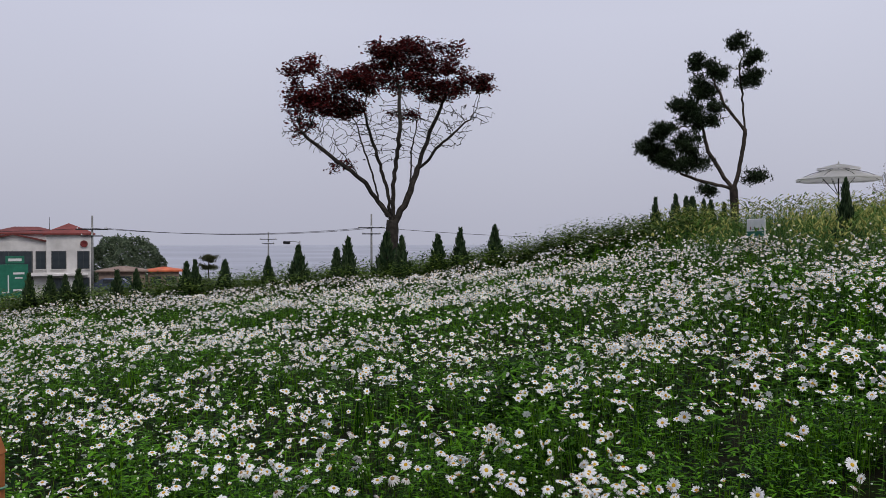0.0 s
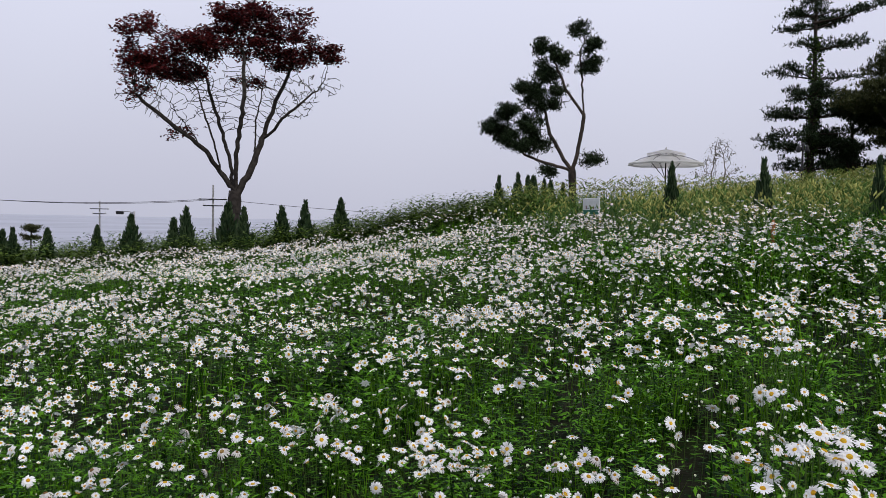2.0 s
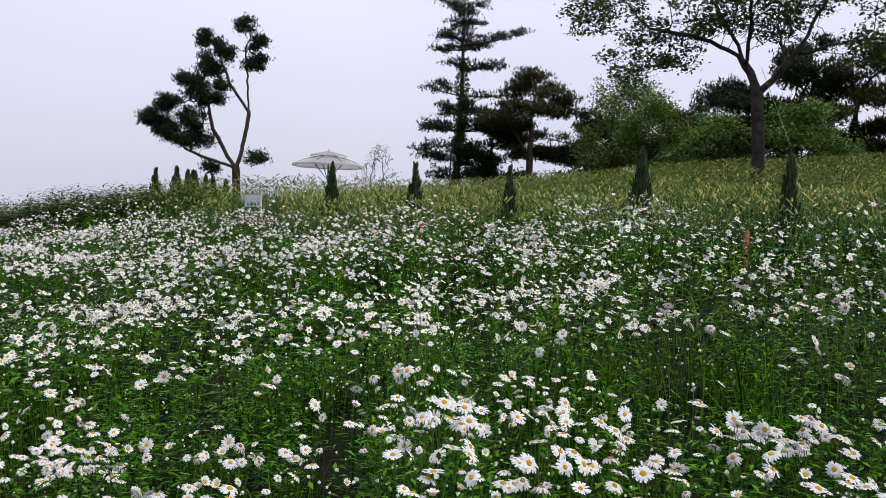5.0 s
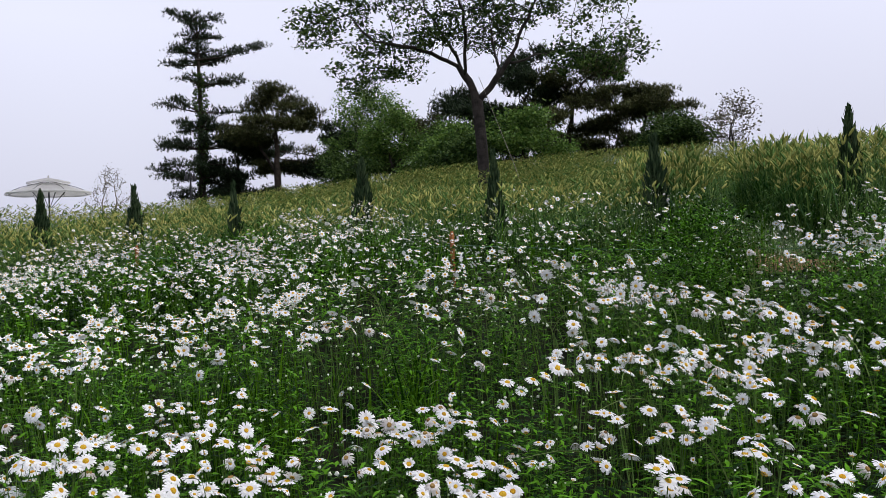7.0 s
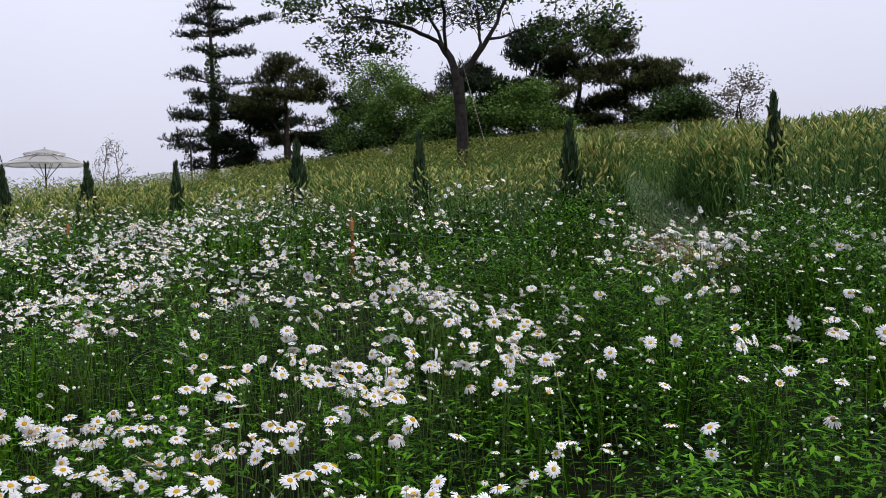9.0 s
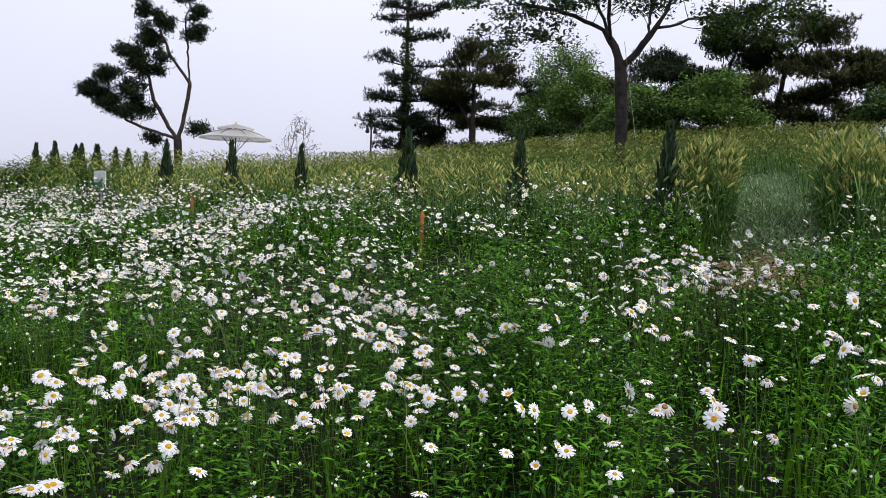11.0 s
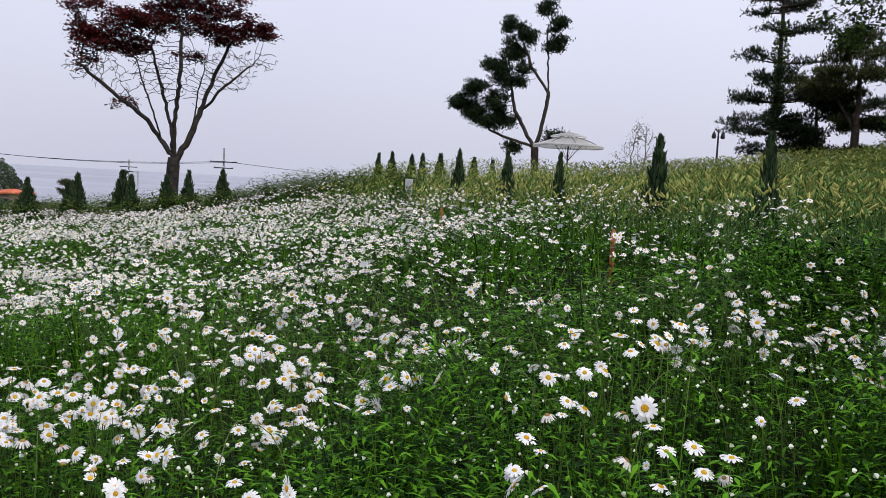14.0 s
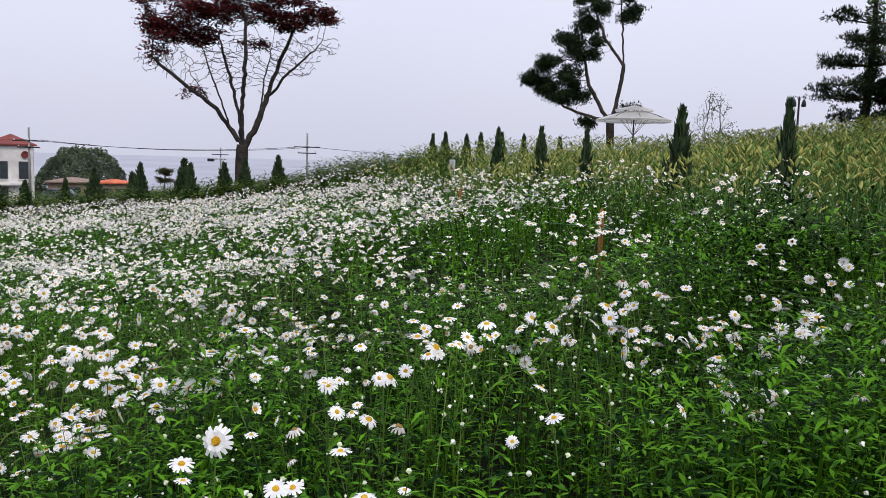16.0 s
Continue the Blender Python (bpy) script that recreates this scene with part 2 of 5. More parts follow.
def lathe(profile, sides=24):
    """A turned shape from (radius, height) pairs."""
    th = np.arange(sides) * 2 * np.pi / sides
    pr = np.array(profile, float)
    v = np.stack([pr[:, 0][:, None] * np.cos(th), pr[:, 0][:, None] * np.sin(th), np.repeat(pr[:, 1][:, None], sides, 1)], -1).reshape(-1, 3)
    f = []
    for i in range(len(pr) - 1):
        for j in range(sides):
            q = (j + 1) % sides
            f += [(i * sides + j, i * sides + q, (i + 1) * sides + q), (i * sides + j, (i + 1) * sides + q, (i + 1) * sides + j)]
    return v, f


def turns(yaw, lean, dire):
    """Rotation matrices: a spin about z by yaw, then a lean towards dire."""
    cy, sy, cl, sl = np.cos(yaw), np.sin(yaw), np.cos(lean), np.sin(lean)
    o, z = np.ones_like(cy), np.zeros_like(cy)
    spin = np.stack([np.stack([cy, -sy, z], -1), np.stack([sy, cy, z], -1), np.stack([z, z, o], -1)], -2)
    ax, ay = -np.sin(dire), np.cos(dire)
    c1 = 1 - cl
    tilt = np.stack([np.stack([cl + ax * ax * c1, ax * ay * c1, ay * sl], -1), np.stack([ax * ay * c1, cl + ay * ay * c1, -ax * sl], -1), np.stack([-ay * sl, ax * sl, cl], -1)], -2)
    return tilt @ spin


def scatter(mesh, template, places, rot, scale):
    """Lays many copies of a template into one mesh."""
    v, f, m = template
    n = len(places)
    if n == 0:
        return
    s = np.asarray(scale, float)
    s = np.repeat(s[:, None], 3, 1) if s.ndim == 1 else s
    vv = np.einsum("nij,nkj->nki", rot, v[None] * s[:, None]) + np.asarray(places)[:, None]
    ff = f[None] + (np.arange(n) * len(v))[:, None, None]
    mesh.add(vv.reshape(-1, 3), ff.reshape(-1, 3), np.tile(m, n))


rng = np.random.default_rng(11)


# ---- the lie of the land ----
def smooth(a, b, x):
    t = np.clip((x - a) / (b - a), 0, 1)
    return t * t * (3 - 2 * t)


def ground_z(x, y):
    """Height of the ground: a slope rising to the east, a rounded crest, then a fall to the village and the sea."""
    x, y = np.asarray(x, float), np.asarray(y, float)
    xc, yc = np.clip(x, -40, 34), np.clip(y, -30, 60)
    z = -0.05 + 0.11 * np.maximum(xc, -2) + 0.083 * np.minimum(xc + 2, 0) + 0.03 * yc + 0.02 * np.clip(xc - 7, 0, 20) * smooth(4, 17, yc)
    z = z - 0.08 * np.clip(yc - 20, 0, 14) * smooth(2, 8, xc) - 0.05 * np.clip(yc - 20, 0, 14) * (1 - smooth(2, 8, xc))
    z = z + 0.36 * np.exp(-((x - 6.0) ** 2 / 15 + (y - 20.5) ** 2 / 14))
    z = z + 0.24 * np.exp(-((x - 2.4) ** 2 / 5 + (y - 21) ** 2 / 8))
    z = z + 0.035 * np.sin(1.3 * x + 0.4 * y) * np.sin(0.9 * y - 0.5 * x + 1.0) + 0.05 * np.sin(0.45 * x + 1.7) * np.cos(0.5 * y)
    edge = 23 + 0.95 * np.clip(x + 8, 0, 60)
    drop = smooth(0, 26, y - edge)
    west = smooth(-26, -60, x)
    z = z * (1 - drop) + (-3.3) * drop
    z = z * (1 - west) + (-3.3) * west
    shore = smooth(0, 12, y - 108 - 10 * smooth(-34, -40, x))
    return z - 4.0 * shore


def row_x(y):
    """Where the line of young cypresses parts the daisies from the grain."""
    return np.interp(y, [-6, 3.0, 4.7, 8.7, 14.6, 16.4, 21.2, 26], [13.2, 10.9, 9.4, 8.3, 6.1, 5.3, 4.2, 5.2])


TRAIL = np.array([(0, 0.3), (0.4, 0.0), (1.0, -0.7), (2.6, -1.65), (3.6, -1.9), (5.8, -1.6)])
BOARD_GAP = np.array([(5.4, 16.6), (4.8, 14.2)])
LANE = np.array([(8.55, 2.75), (9.2, 3.1), (10.4, 4.0), (13.9, 6.7), (17.5, 9.5)])


def line_gap(x, y, line):
    """Distance of points from a bent line."""
    p, best = np.stack([x, y], -1), np.full(np.shape(x), 1e9)
    for a, b in zip(line[:-1], line[1:]):
        t = np.clip(((p - a) @ (b - a)) / ((b - a) @ (b - a)), 0, 1)
        best = np.minimum(best, np.linalg.norm(p - (a + t[..., None] * (b - a)), axis=-1))
    return best


def patch(x, y, s, k):
    """A soft blotchy field between 0 and 1."""
    v = np.sin(s * x + 1.7 * k) * np.cos(s * 1.13 * y - k) + 0.6 * np.sin(s * 2.1 * x - s * 1.2 * y + 2.3 * k) + 0.5 * np.cos(s * 3.3 * y + s * 2.4 * x - k) + 0.35 * np.sin(s * 5.1 * x + s * 4.3 * y + k)
    return np.clip(0.5 + v / 3.2, 0, 1)


gx = np.concatenate([[-4000, -1500, -600, -300, -180, -120, -90], np.arange(-70, -30, 4), np.arange(-30, -12, 1.5), np.arange(-12, 20, 0.5), np.arange(20, 60, 2), [70, 90, 130, 200, 400, 1000, 4000]])
gy = np.concatenate([[-4000, -1000, -300, -120, -60, -40, -25, -15, -10], np.arange(-8, 26, 0.5), np.arange(26, 60, 1.5), np.arange(60, 200, 6), [220, 300, 600, 1500, 4500]])
X, Y = np.meshgrid(gx, gy)
Z = ground_z(X, Y)
ix = np.arange(len(gy) - 1)[:, None] * len(gx) + np.arange(len(gx) - 1)[None]
a = ix.ravel()
quads = np.concatenate([np.stack([a, a + 1, a + len(gx) + 1], -1), np.stack([a, a + len(gx) + 1, a + len(gx)], -1)])
structure("ground", Mesh().add(np.stack([X, Y, Z], -1), quads), M["shaded_turf"], "turf and soil sloping up to a crest, plant shade in its colour", "ground", True)
sea = Mesh().add([(-4500, 111, -4.9), (4500, 111, -4.9), (4500, 4900, -4.9), (-4500, 4900, -4.9)], [(0, 1, 2), (0, 2, 3)])
structure("water", sea, M["sea"], "flat sea with pale grey haze put into its colour", "sea")


# ---- young cypresses ----
def orient(n, lean_max, r):
    return turns(r.uniform(0, 2 * np.pi, n), r.uniform(0, lean_max, n), r.uniform(0, 2 * np.pi, n))


SPRAY = (np.array([(-0.018, 0, 0), (0.018, 0, 0), (0.026, 0.006, 0.07), (-0.022, -0.006, 0.08), (0.0, 0.0, 0.17)]), np.array([(0, 1, 2), (0, 2, 3), (3, 2, 4)]), np.zeros(3, int))


def cypress(seed, height, width):
    """A slim young cypress: a trunk and a ragged cone of upright sprays."""
    r = np.random.default_rng(seed)
    tree = thing("young_cypress", "slim dark green young cypress planted in a row", "tree", group="young cypresses planted in rows")
    trunk = Mesh().add(*tube([(0, 0, -0.15), (0.01, 0, 0.3), (0, 0, height * 0.8)], [0.025, 0.02, 0.005], 6))
    part("trunk", trunk, M["bark"], tree)
    crown = Mesh()
    n = 1150
    h = r.uniform(0.02, 1.0, n) ** 1.05
    prof = width * np.clip((1 - h) ** 0.95 * (0.62 + 0.75 * np.minimum(1, h / 0.22)), 0.02, None)
    lump = 1 + 0.28 * np.sin(7 * h * 3 + 3 * r.integers(0, 3, n))
    a = r.uniform(0, 2 * np.pi, n)
    rad = prof * lump * np.sqrt(r.uniform(0.1, 1.0, n)) * r.uniform(0.75, 1.3, n)
    p = np.stack([rad * np.cos(a), rad * np.sin(a), h * (height - 0.1)], -1)
    scatter(crown, SPRAY, p, turns(r.uniform(0, 6.28, n), r.uniform(0.05, 0.5, n), a), r.uniform(0.7, 1.25, n) * (1.0 - 0.35 * h))
    lead = np.stack([r.normal(0, 0.008, 8), r.normal(0, 0.008, 8), np.linspace(height * 0.86, height - 0.14, 8)], -1)
    scatter(crown, SPRAY, lead, orient(8, 0.2, r), np.full(8, 0.8))
    part("crown", crown, M["cypress"], tree)
    return tree


kinds = [cypress(100 + i, 1.42, w) for i, w in enumerate((0.17, 0.185, 0.16))]
EAST_ROW = [(6.26, 14.63, 2.66), (6.95, 12.66, 2.60), (7.44, 10.57, 2.50), (8.33, 8.68, 2.72), (8.89, 6.72, 2.66), (9.39, 4.66, 2.66), (11.23, 2.97, 2.96)]
CREST_ROW = [(4.98, 21.3, 2.80), (5.57, 22.0, 2.78), (5.99, 24.2, 2.92), (6.70, 26.2, 3.02), (7.58, 28.1, 3.07), (8.27, 29.7, 3.11), (4.6, 21.9, 2.75), (9.2, 31.2, 3.1)]
WEST_ROW = [(0.36, 20.98, 2.02), (-0.52, 20.8, 1.94), (-1.08, 20.7, 1.78), (-1.98, 20.6, 1.75), (-2.45, 21.4, 1.86), (-3.30, 20.38, 1.72), (-3.62, 20.6, 1.45), (-4.50, 20.2, 1.52), (-5.22, 20.05, 1.25), (-6.25, 19.9, 1.16), (-6.95, 19.8, 1.16), (-7.15, 19.75, 1.12), (-8.30, 19.55, 0.95), (-8.75, 19.5, 0.92), (-9.62, 19.35, 0.95), (-9.92, 19.3, 0.82), (-10.26, 19.25, 0.80), (-10.75, 19.2, 0.86)]
for i, (x, y, tip) in enumerate(EAST_ROW + CREST_ROW + WEST_ROW):
    z = float(ground_z(x, y)) - 0.03
    k = (tip - z) / 1.42
    w = k * (1.0 + 0.14 * math.sin(i * 2.7)) * (0.80 if y < 15 else (1.0 if i < 15 else 1.3))
    src = kinds[i % 3]
    m = Matrix.LocRotScale((x, y, z), Euler((0, 0, i * 1.9)), (w, w, k))
    if i < 3:
        src.matrix_basis = m
    else:
        ob = copy_thing(src, m)
        ob.scale = (w, w, k)


# ---- trees ----
LEAF = (np.array([(0, -0.05, 0), (0.035, 0.0, 0.006), (0, 0.06, -0.012), (-0.035, 0.0, 0.006)]), np.array([(0, 1, 2), (0, 2, 3)]), np.zeros(2, int))


def needle_tuft(n, seed):
    r = np.random.default_rng(seed)
    v, f = [], []
    for i in range(n):
        th, el = r.uniform(0, 2 * np.pi), r.uniform(-0.1, 1.4)
        d = np.array([np.cos(th) * np.cos(el), np.sin(th) * np.cos(el), np.sin(el)]) * r.uniform(0.12, 0.2)
        s = np.array([-np.sin(th), np.cos(th), 0]) * 0.018
        v += [-s, s, d]
        f.append((3 * i, 3 * i + 1, 3 * i + 2))
    return np.array(v), np.array(f), np.zeros(n, int)


TUFT = needle_tuft(7, 5)


def curve_points(ctrl, n=9):
    """A smooth run through a few control points."""
    c = np.asarray(ctrl, float)
    t = np.linspace(0, len(c) - 1, n)
    out = np.stack([np.interp(t, range(len(c)), c[:, k]) for k in range(3)], -1)
    for _ in range(2):
        out[1:-1] = 0.25 * out[:-2] + 0.5 * out[1:-1] + 0.25 * out[2:]
    return out


def leaves(mesh, centres, per, spread, template, size, r, flat=0.6, lean=1.2):
    c = np.repeat(np.asarray(centres, float).reshape(-1, 3), per, 0)
    n = len(c)
    off = r.normal(0, 1, (n, 3)) * np.array([spread, spread, spread * flat])
    scatter(mesh, template, c + off, orient(n, lean, r), size * r.uniform(0.65, 1.3, n))


def plant(tree, x, y, rz=0.0, sink=0.1):
    tree.location = (x, y, float(ground_z(x, y)) - sink)
    tree.rotation_euler = (0, 0, radians(rz))
    return tree


def in_lobes(p, lobes, grow=1.0):
    """True for points inside any of the ellipsoids (x, y, z, rx, ry, rz)."""
    inside = np.zeros(len(p), bool)
    for cx_, cy_, cz_, ax, ay, az in lobes:
        inside |= (((p - [cx_, cy_, cz_]) / [ax * grow, ay * grow, az * grow]) ** 2).sum(1) < 1
    return inside


def ragged(lobes, r, n=6, k=0.5):
    """Breaks each lobe into smaller clumps, so that the outline is uneven and has gaps."""
    out = []
    for q in lobes:
        for _ in range(n):
            d = r.normal(0, 1, 3)
            d *= r.uniform(0.45, 0.9) / np.linalg.norm(d)
            c, a = np.array(q[:3]) + d * np.array(q[3:]), np.array(q[3:]) * k * r.uniform(0.7, 1.2)
            out.append((*c, *a))
    return out


def lobe_points(lobes, n, r):
    """Points spread through the ellipsoids, by their size."""
    if not lobes:
        return np.zeros((0, 3))
    w = np.array([(q[3] * q[4] * q[5]) ** 0.75 for q in lobes])
    out = []
    for q, k in zip(lobes, np.round(n * w / w.sum()).astype(int)):
        d = r.normal(0, 1, (k, 3))
        d *= (r.uniform(0, 1, k) ** (1 / 3) / np.linalg.norm(d, axis=1))[:, None]
        out.append(np.array(q[:3]) + d * np.array(q[3:]))
    return np.concatenate(out)


def grow_wood(stems, goals, step, kill, r):
    """Branches that fork their way from the stems towards the goals. Returns node places and their parents."""
    pos, parent = [], []
    for s in stems:
        s = np.asarray(s, float)
        run = np.concatenate([[0], np.cumsum(np.linalg.norm(np.diff(s, axis=0), axis=1))])
        t = np.linspace(0, run[-1], max(3, int(run[-1] / step) + 1))
        pts = np.stack([np.interp(t, run, s[:, k]) for k in range(3)], -1)
        pts[1:-1] = 0.25 * pts[:-2] + 0.5 * pts[1:-1] + 0.25 * pts[2:]
        if pos:
            last = int(np.argmin(np.linalg.norm(np.array(pos) - pts[0], axis=1)))
            pts = pts[1:] + r.normal(0, 0.02, (len(pts) - 1, 3))
        else:
            last = -1
        for p in pts:
            pos.append(p)
            parent.append(last)
            last = len(pos) - 1
    count = [0] * len(pos)
    best, near = np.full(len(goals), 1e9), np.zeros(len(goals), int)
    fresh = 0
    for _ in range(90):
        p = np.array(pos[fresh:])
        if len(p):
            d = np.linalg.norm(goals[:, None] - p[None], axis=2)
            k = d.argmin(1)
            dm = d[np.arange(len(goals)), k]
            better = dm < best
            near[better], best[better] = k[better] + fresh, dm[better]
        fresh = len(pos)
        live = best > kill
        goals, best, near = goals[live], best[live], near[live]
        if not len(goals):
            break
        for i in np.unique(near):
            if count[i] >= 3:
                continue
            d = goals[near == i] - pos[i]
            d = (d / (np.linalg.norm(d, axis=1, keepdims=True) + 1e-9)).mean(0)
            d = d / (np.linalg.norm(d) + 1e-6) + r.normal(0, 0.16, 3)
            pos.append(pos[i] + d / np.linalg.norm(d) * step)
            parent.append(int(i))
            count[i] += 1
            count.append(0)
    return np.array(pos), np.array(parent)


def wood_parts(tree, pos, parent, trunk_r, mat, label, thin=0.011, power=0.7):
    """Tapered wood as a trunk and its branches; gives back the weight that each node bears."""
    n = len(pos)
    w = np.zeros(n)
    kids = [[] for _ in range(n)]
    for i in range(n - 1, 0, -1):
        w[i] = max(w[i], 1)
        w[parent[i]] += w[i]
        kids[parent[i]].append(i)
    rad = np.maximum(thin, trunk_r * (w / w[0]) ** power)
    on_trunk, i = [0], 0
    while kids[i]:
        i = max(kids[i], key=lambda q: w[q])
        on_trunk.append(i)
    trunk_set = set(on_trunk)
    trunk = Mesh()

    def chain(mesh, start, nodes):
        pts = np.array([pos[q] for q in ([start] if start >= 0 else []) + nodes])
        rr = np.array([min(rad[start], rad[nodes[0]] * 1.15)] * (start >= 0) + [rad[q] for q in nodes])
        if len(pts) > 1:
            mesh.add(*tube(pts, rr, 9 if rr[0] > 0.08 else (6 if rr[0] > 0.03 else 4), rr[0] > 0.03))

    def follow(mesh, start, i):
        todo = [(start, i)]
        while todo:
            a_, q = todo.pop()
            run = [q]
            while kids[q]:
                main = max(kids[q], key=lambda u: w[u])
                todo += [(q, u) for u in kids[q] if u != main]
                run.append(main)
                q = main
            chain(mesh, a_, run)

    chain(trunk, -1, on_trunk)
    for q in on_trunk:
        for u in kids[q]:
            if u in trunk_set:
                continue
            if w[u] > 0.02 * w[0]:
                limb = Mesh()
                follow(limb, q, u)
                part("branch", limb, mat, tree, "", True)
            else:
                follow(trunk, q, u)
    part("trunk", trunk, mat, tree, label, True)
    return w


def lobed_tree(name, label, x, y, rz, stems, trunk_r, lobes, bare, seed, foliage, bark, template, per, spread, size, flat=0.5, goals=700, step=0.3, kill=0.42, pick=0.8, twigs=3, leaf_label="", absolute=True, lean=1.2, thin=0.011):
    """A tree whose wood forks into leafy and bare lobes; heights are above the sea's datum when absolute."""
    r = np.random.default_rng(seed)
    tree = thing(name, label, "tree")
    b = float(ground_z(x, y)) - 0.1 if absolute else 0.0
    drop = lambda q: tuple(q[:2]) + (q[2] - b,) + tuple(q[3:])
    stems = [[drop(p) for p in s] for s in stems]
    stems[0][0] = (0, 0, -0.2)
    lobes, bare = ragged([drop(q) for q in lobes], r), [drop(q) for q in bare]
    share = 0.36 if bare else 0.0
    green = lobe_points(lobes, int(goals * (1 - share)), r)
    aims = np.concatenate([green, lobe_points(bare, int(goals * share), r)])
    pos, parent = grow_wood(stems, aims, step, kill, r)
    w = wood_parts(tree, pos, parent, trunk_r, M[bark], "rough dark bark", thin)
    tips = np.concatenate([pos[(w <= twigs) & in_lobes(pos, lobes, 1.1)], green])
    crown = Mesh()
    leaves(crown, tips[r.uniform(0, 1, len(tips)) < pick], per, spread, template, size, r, flat, lean)
    part("crown", crown, M[foliage], tree, leaf_label)
    return plant(tree, x, y, rz)


# the wine-red maple: bare forked limbs under an umbrella of leaves
lobed_tree(
    "maple_tree", "dark red-leaved maple with bare lower branches", -3.2, 29.7, 6,
    [
        [(0, 0, 0), (0.0, 0, 1.5), (0.05, 0, 2.5)],
        [(0.0, 0, 2.4), (-0.5, 0.1, 3.1), (-1.1, -0.1, 3.9), (-1.9, 0.1, 5.0)],
        [(0.0, 0, 2.3), (-0.15, 0.4, 3.6), (-0.65, 0.9, 5.2), (-1.0, 1.0, 6.4)],
        [(0.05, 0, 2.3), (0.1, -0.4, 3.9), (0.3, -0.9, 5.4), (0.3, -0.8, 7.0)],
        [(0.05, 0, 2.2), (0.6, 0.0, 3.2), (0.95, 0.1, 4.2), (1.4, 0.2, 5.6), (2.0, 0.2, 6.9)],
        [(-0.4, 0.1, 2.9), (-0.7, -0.5, 4.1), (-1.2, -0.8, 5.6)],
        [(0.7, 0, 3.5), (0.75, 0.7, 4.8), (1.0, 1.1, 6.3)],
        [(-1.1, -0.1, 3.9), (-2.2, -0.3, 4.7), (-3.3, -0.3, 5.6)],
        [(1.0, 0.1, 4.2), (1.9, -0.4, 5.2), (2.8, -0.5, 6.0)],
    ],
    0.24,
    [
        (-1.9, 0.2, 6.6, 1.3, 1.5, 0.45), (1.7, 0, 7.2, 1.2, 1.5, 0.45), (-3.05, 0, 7.55, 1.0, 1.3, 0.65), (-2.5, 0.3, 6.75, 1.2, 1.7, 0.5), (-1.2, 0, 7.5, 1.2, 2.0, 0.5), (-0.5, 0.2, 8.25, 1.2, 1.6, 0.5), (0.6, -0.2, 8.55, 1.2, 1.6, 0.45),
        (1.9, 0, 8.1, 1.1, 1.6, 0.5), (2.9, 0, 7.3, 0.8, 1.2, 0.5), (0.6, 0.3, 7.3, 1.0, 1.8, 0.35), (-1.85, 0, 4.3, 0.55, 0.5, 0.35), (-3.35, 0, 5.9, 0.55, 0.6, 0.45), (0.5, 0, 6.2, 0.6, 0.6, 0.25),
    ],
    [(-2.3, 0, 5.6, 1.8, 1.6, 0.9), (0.0, 0, 5.6, 1.4, 1.8, 1.2), (1.8, 0, 5.7, 1.3, 1.5, 0.9), (2.9, 0, 6.2, 1.0, 1.0, 0.5)],
    21, "maple", "bark", LEAF, 20, 0.13, 1.15, 0.45, 2900, 0.20, 0.22, 0.5, 2, "dark wine-red leaves in ragged layers", True, 0.9,
)

# the open pine with two bent stems
lobed_tree(
    "leaning_pine", "tall open pine with two bent stems on the crest", 12.95, 41.9, -17.5,
    [
        [(0, 0, 0), (0, 0, 3.2), (-0.05, 0, 4.2)],
        [(-0.05, 0, 4.2), (0.3, 0.1, 5.6), (0.5, 0.1, 7.2), (0.35, 0.1, 9.1), (0.2, 0.1, 10.6)],
        [(-0.05, 0, 4.2), (-0.7, 0.1, 5.2), (-1.3, 0.1, 6.3), (-1.6, 0.2, 7.8)],
        [(0.45, 0.1, 7.2), (-0.5, 0, 8.6), (-1.0, 0, 9.8)],
        [(-0.1, 0, 4.3), (-1.5, 0, 4.7), (-2.6, 0, 5.1)],
    ],
    0.21,
    [
        (-4.0, 0, 6.5, 0.75, 0.9, 0.5), (-3.3, 0, 7.4, 0.8, 0.9, 0.55), (-2.9, 0, 5.5, 0.9, 0.9, 0.45), (-2.4, 0.2, 8.4, 0.8, 0.9, 0.6), (-2.3, 0, 6.6, 0.7, 0.9, 0.5),
        (-1.5, 0, 9.4, 0.7, 0.8, 0.6), (-1.6, 0, 7.7, 0.7, 0.8, 0.5), (-1.9, 0, 5.7, 0.7, 0.8, 0.4), (-3.5, 0.2, 5.9, 0.7, 0.8, 0.4), (-1.0, 0, 8.6, 0.5, 0.7, 0.4), (-1.7, 0, 10.8, 0.6, 0.7, 0.5), (-0.9, 0, 10.2, 0.5, 0.7, 0.6), (0.2, 0, 11.7, 0.55, 0.6, 0.55), (0.7, 0, 10.9, 0.7, 0.7, 0.5), (0.7, 0, 9.8, 0.8, 0.7, 0.35), (1.0, 0, 4.7, 0.5, 0.6, 0.35), (-1.3, 0, 4.1, 0.5, 0.6, 0.35),
    ],
    [], 31, "needle", "bark_pine", TUFT, 11, 0.14, 0.9, 0.7, 1300, 0.25, 0.26, 0.9, 3, "dark green needle clumps", True, 1.0, 0.015,
)


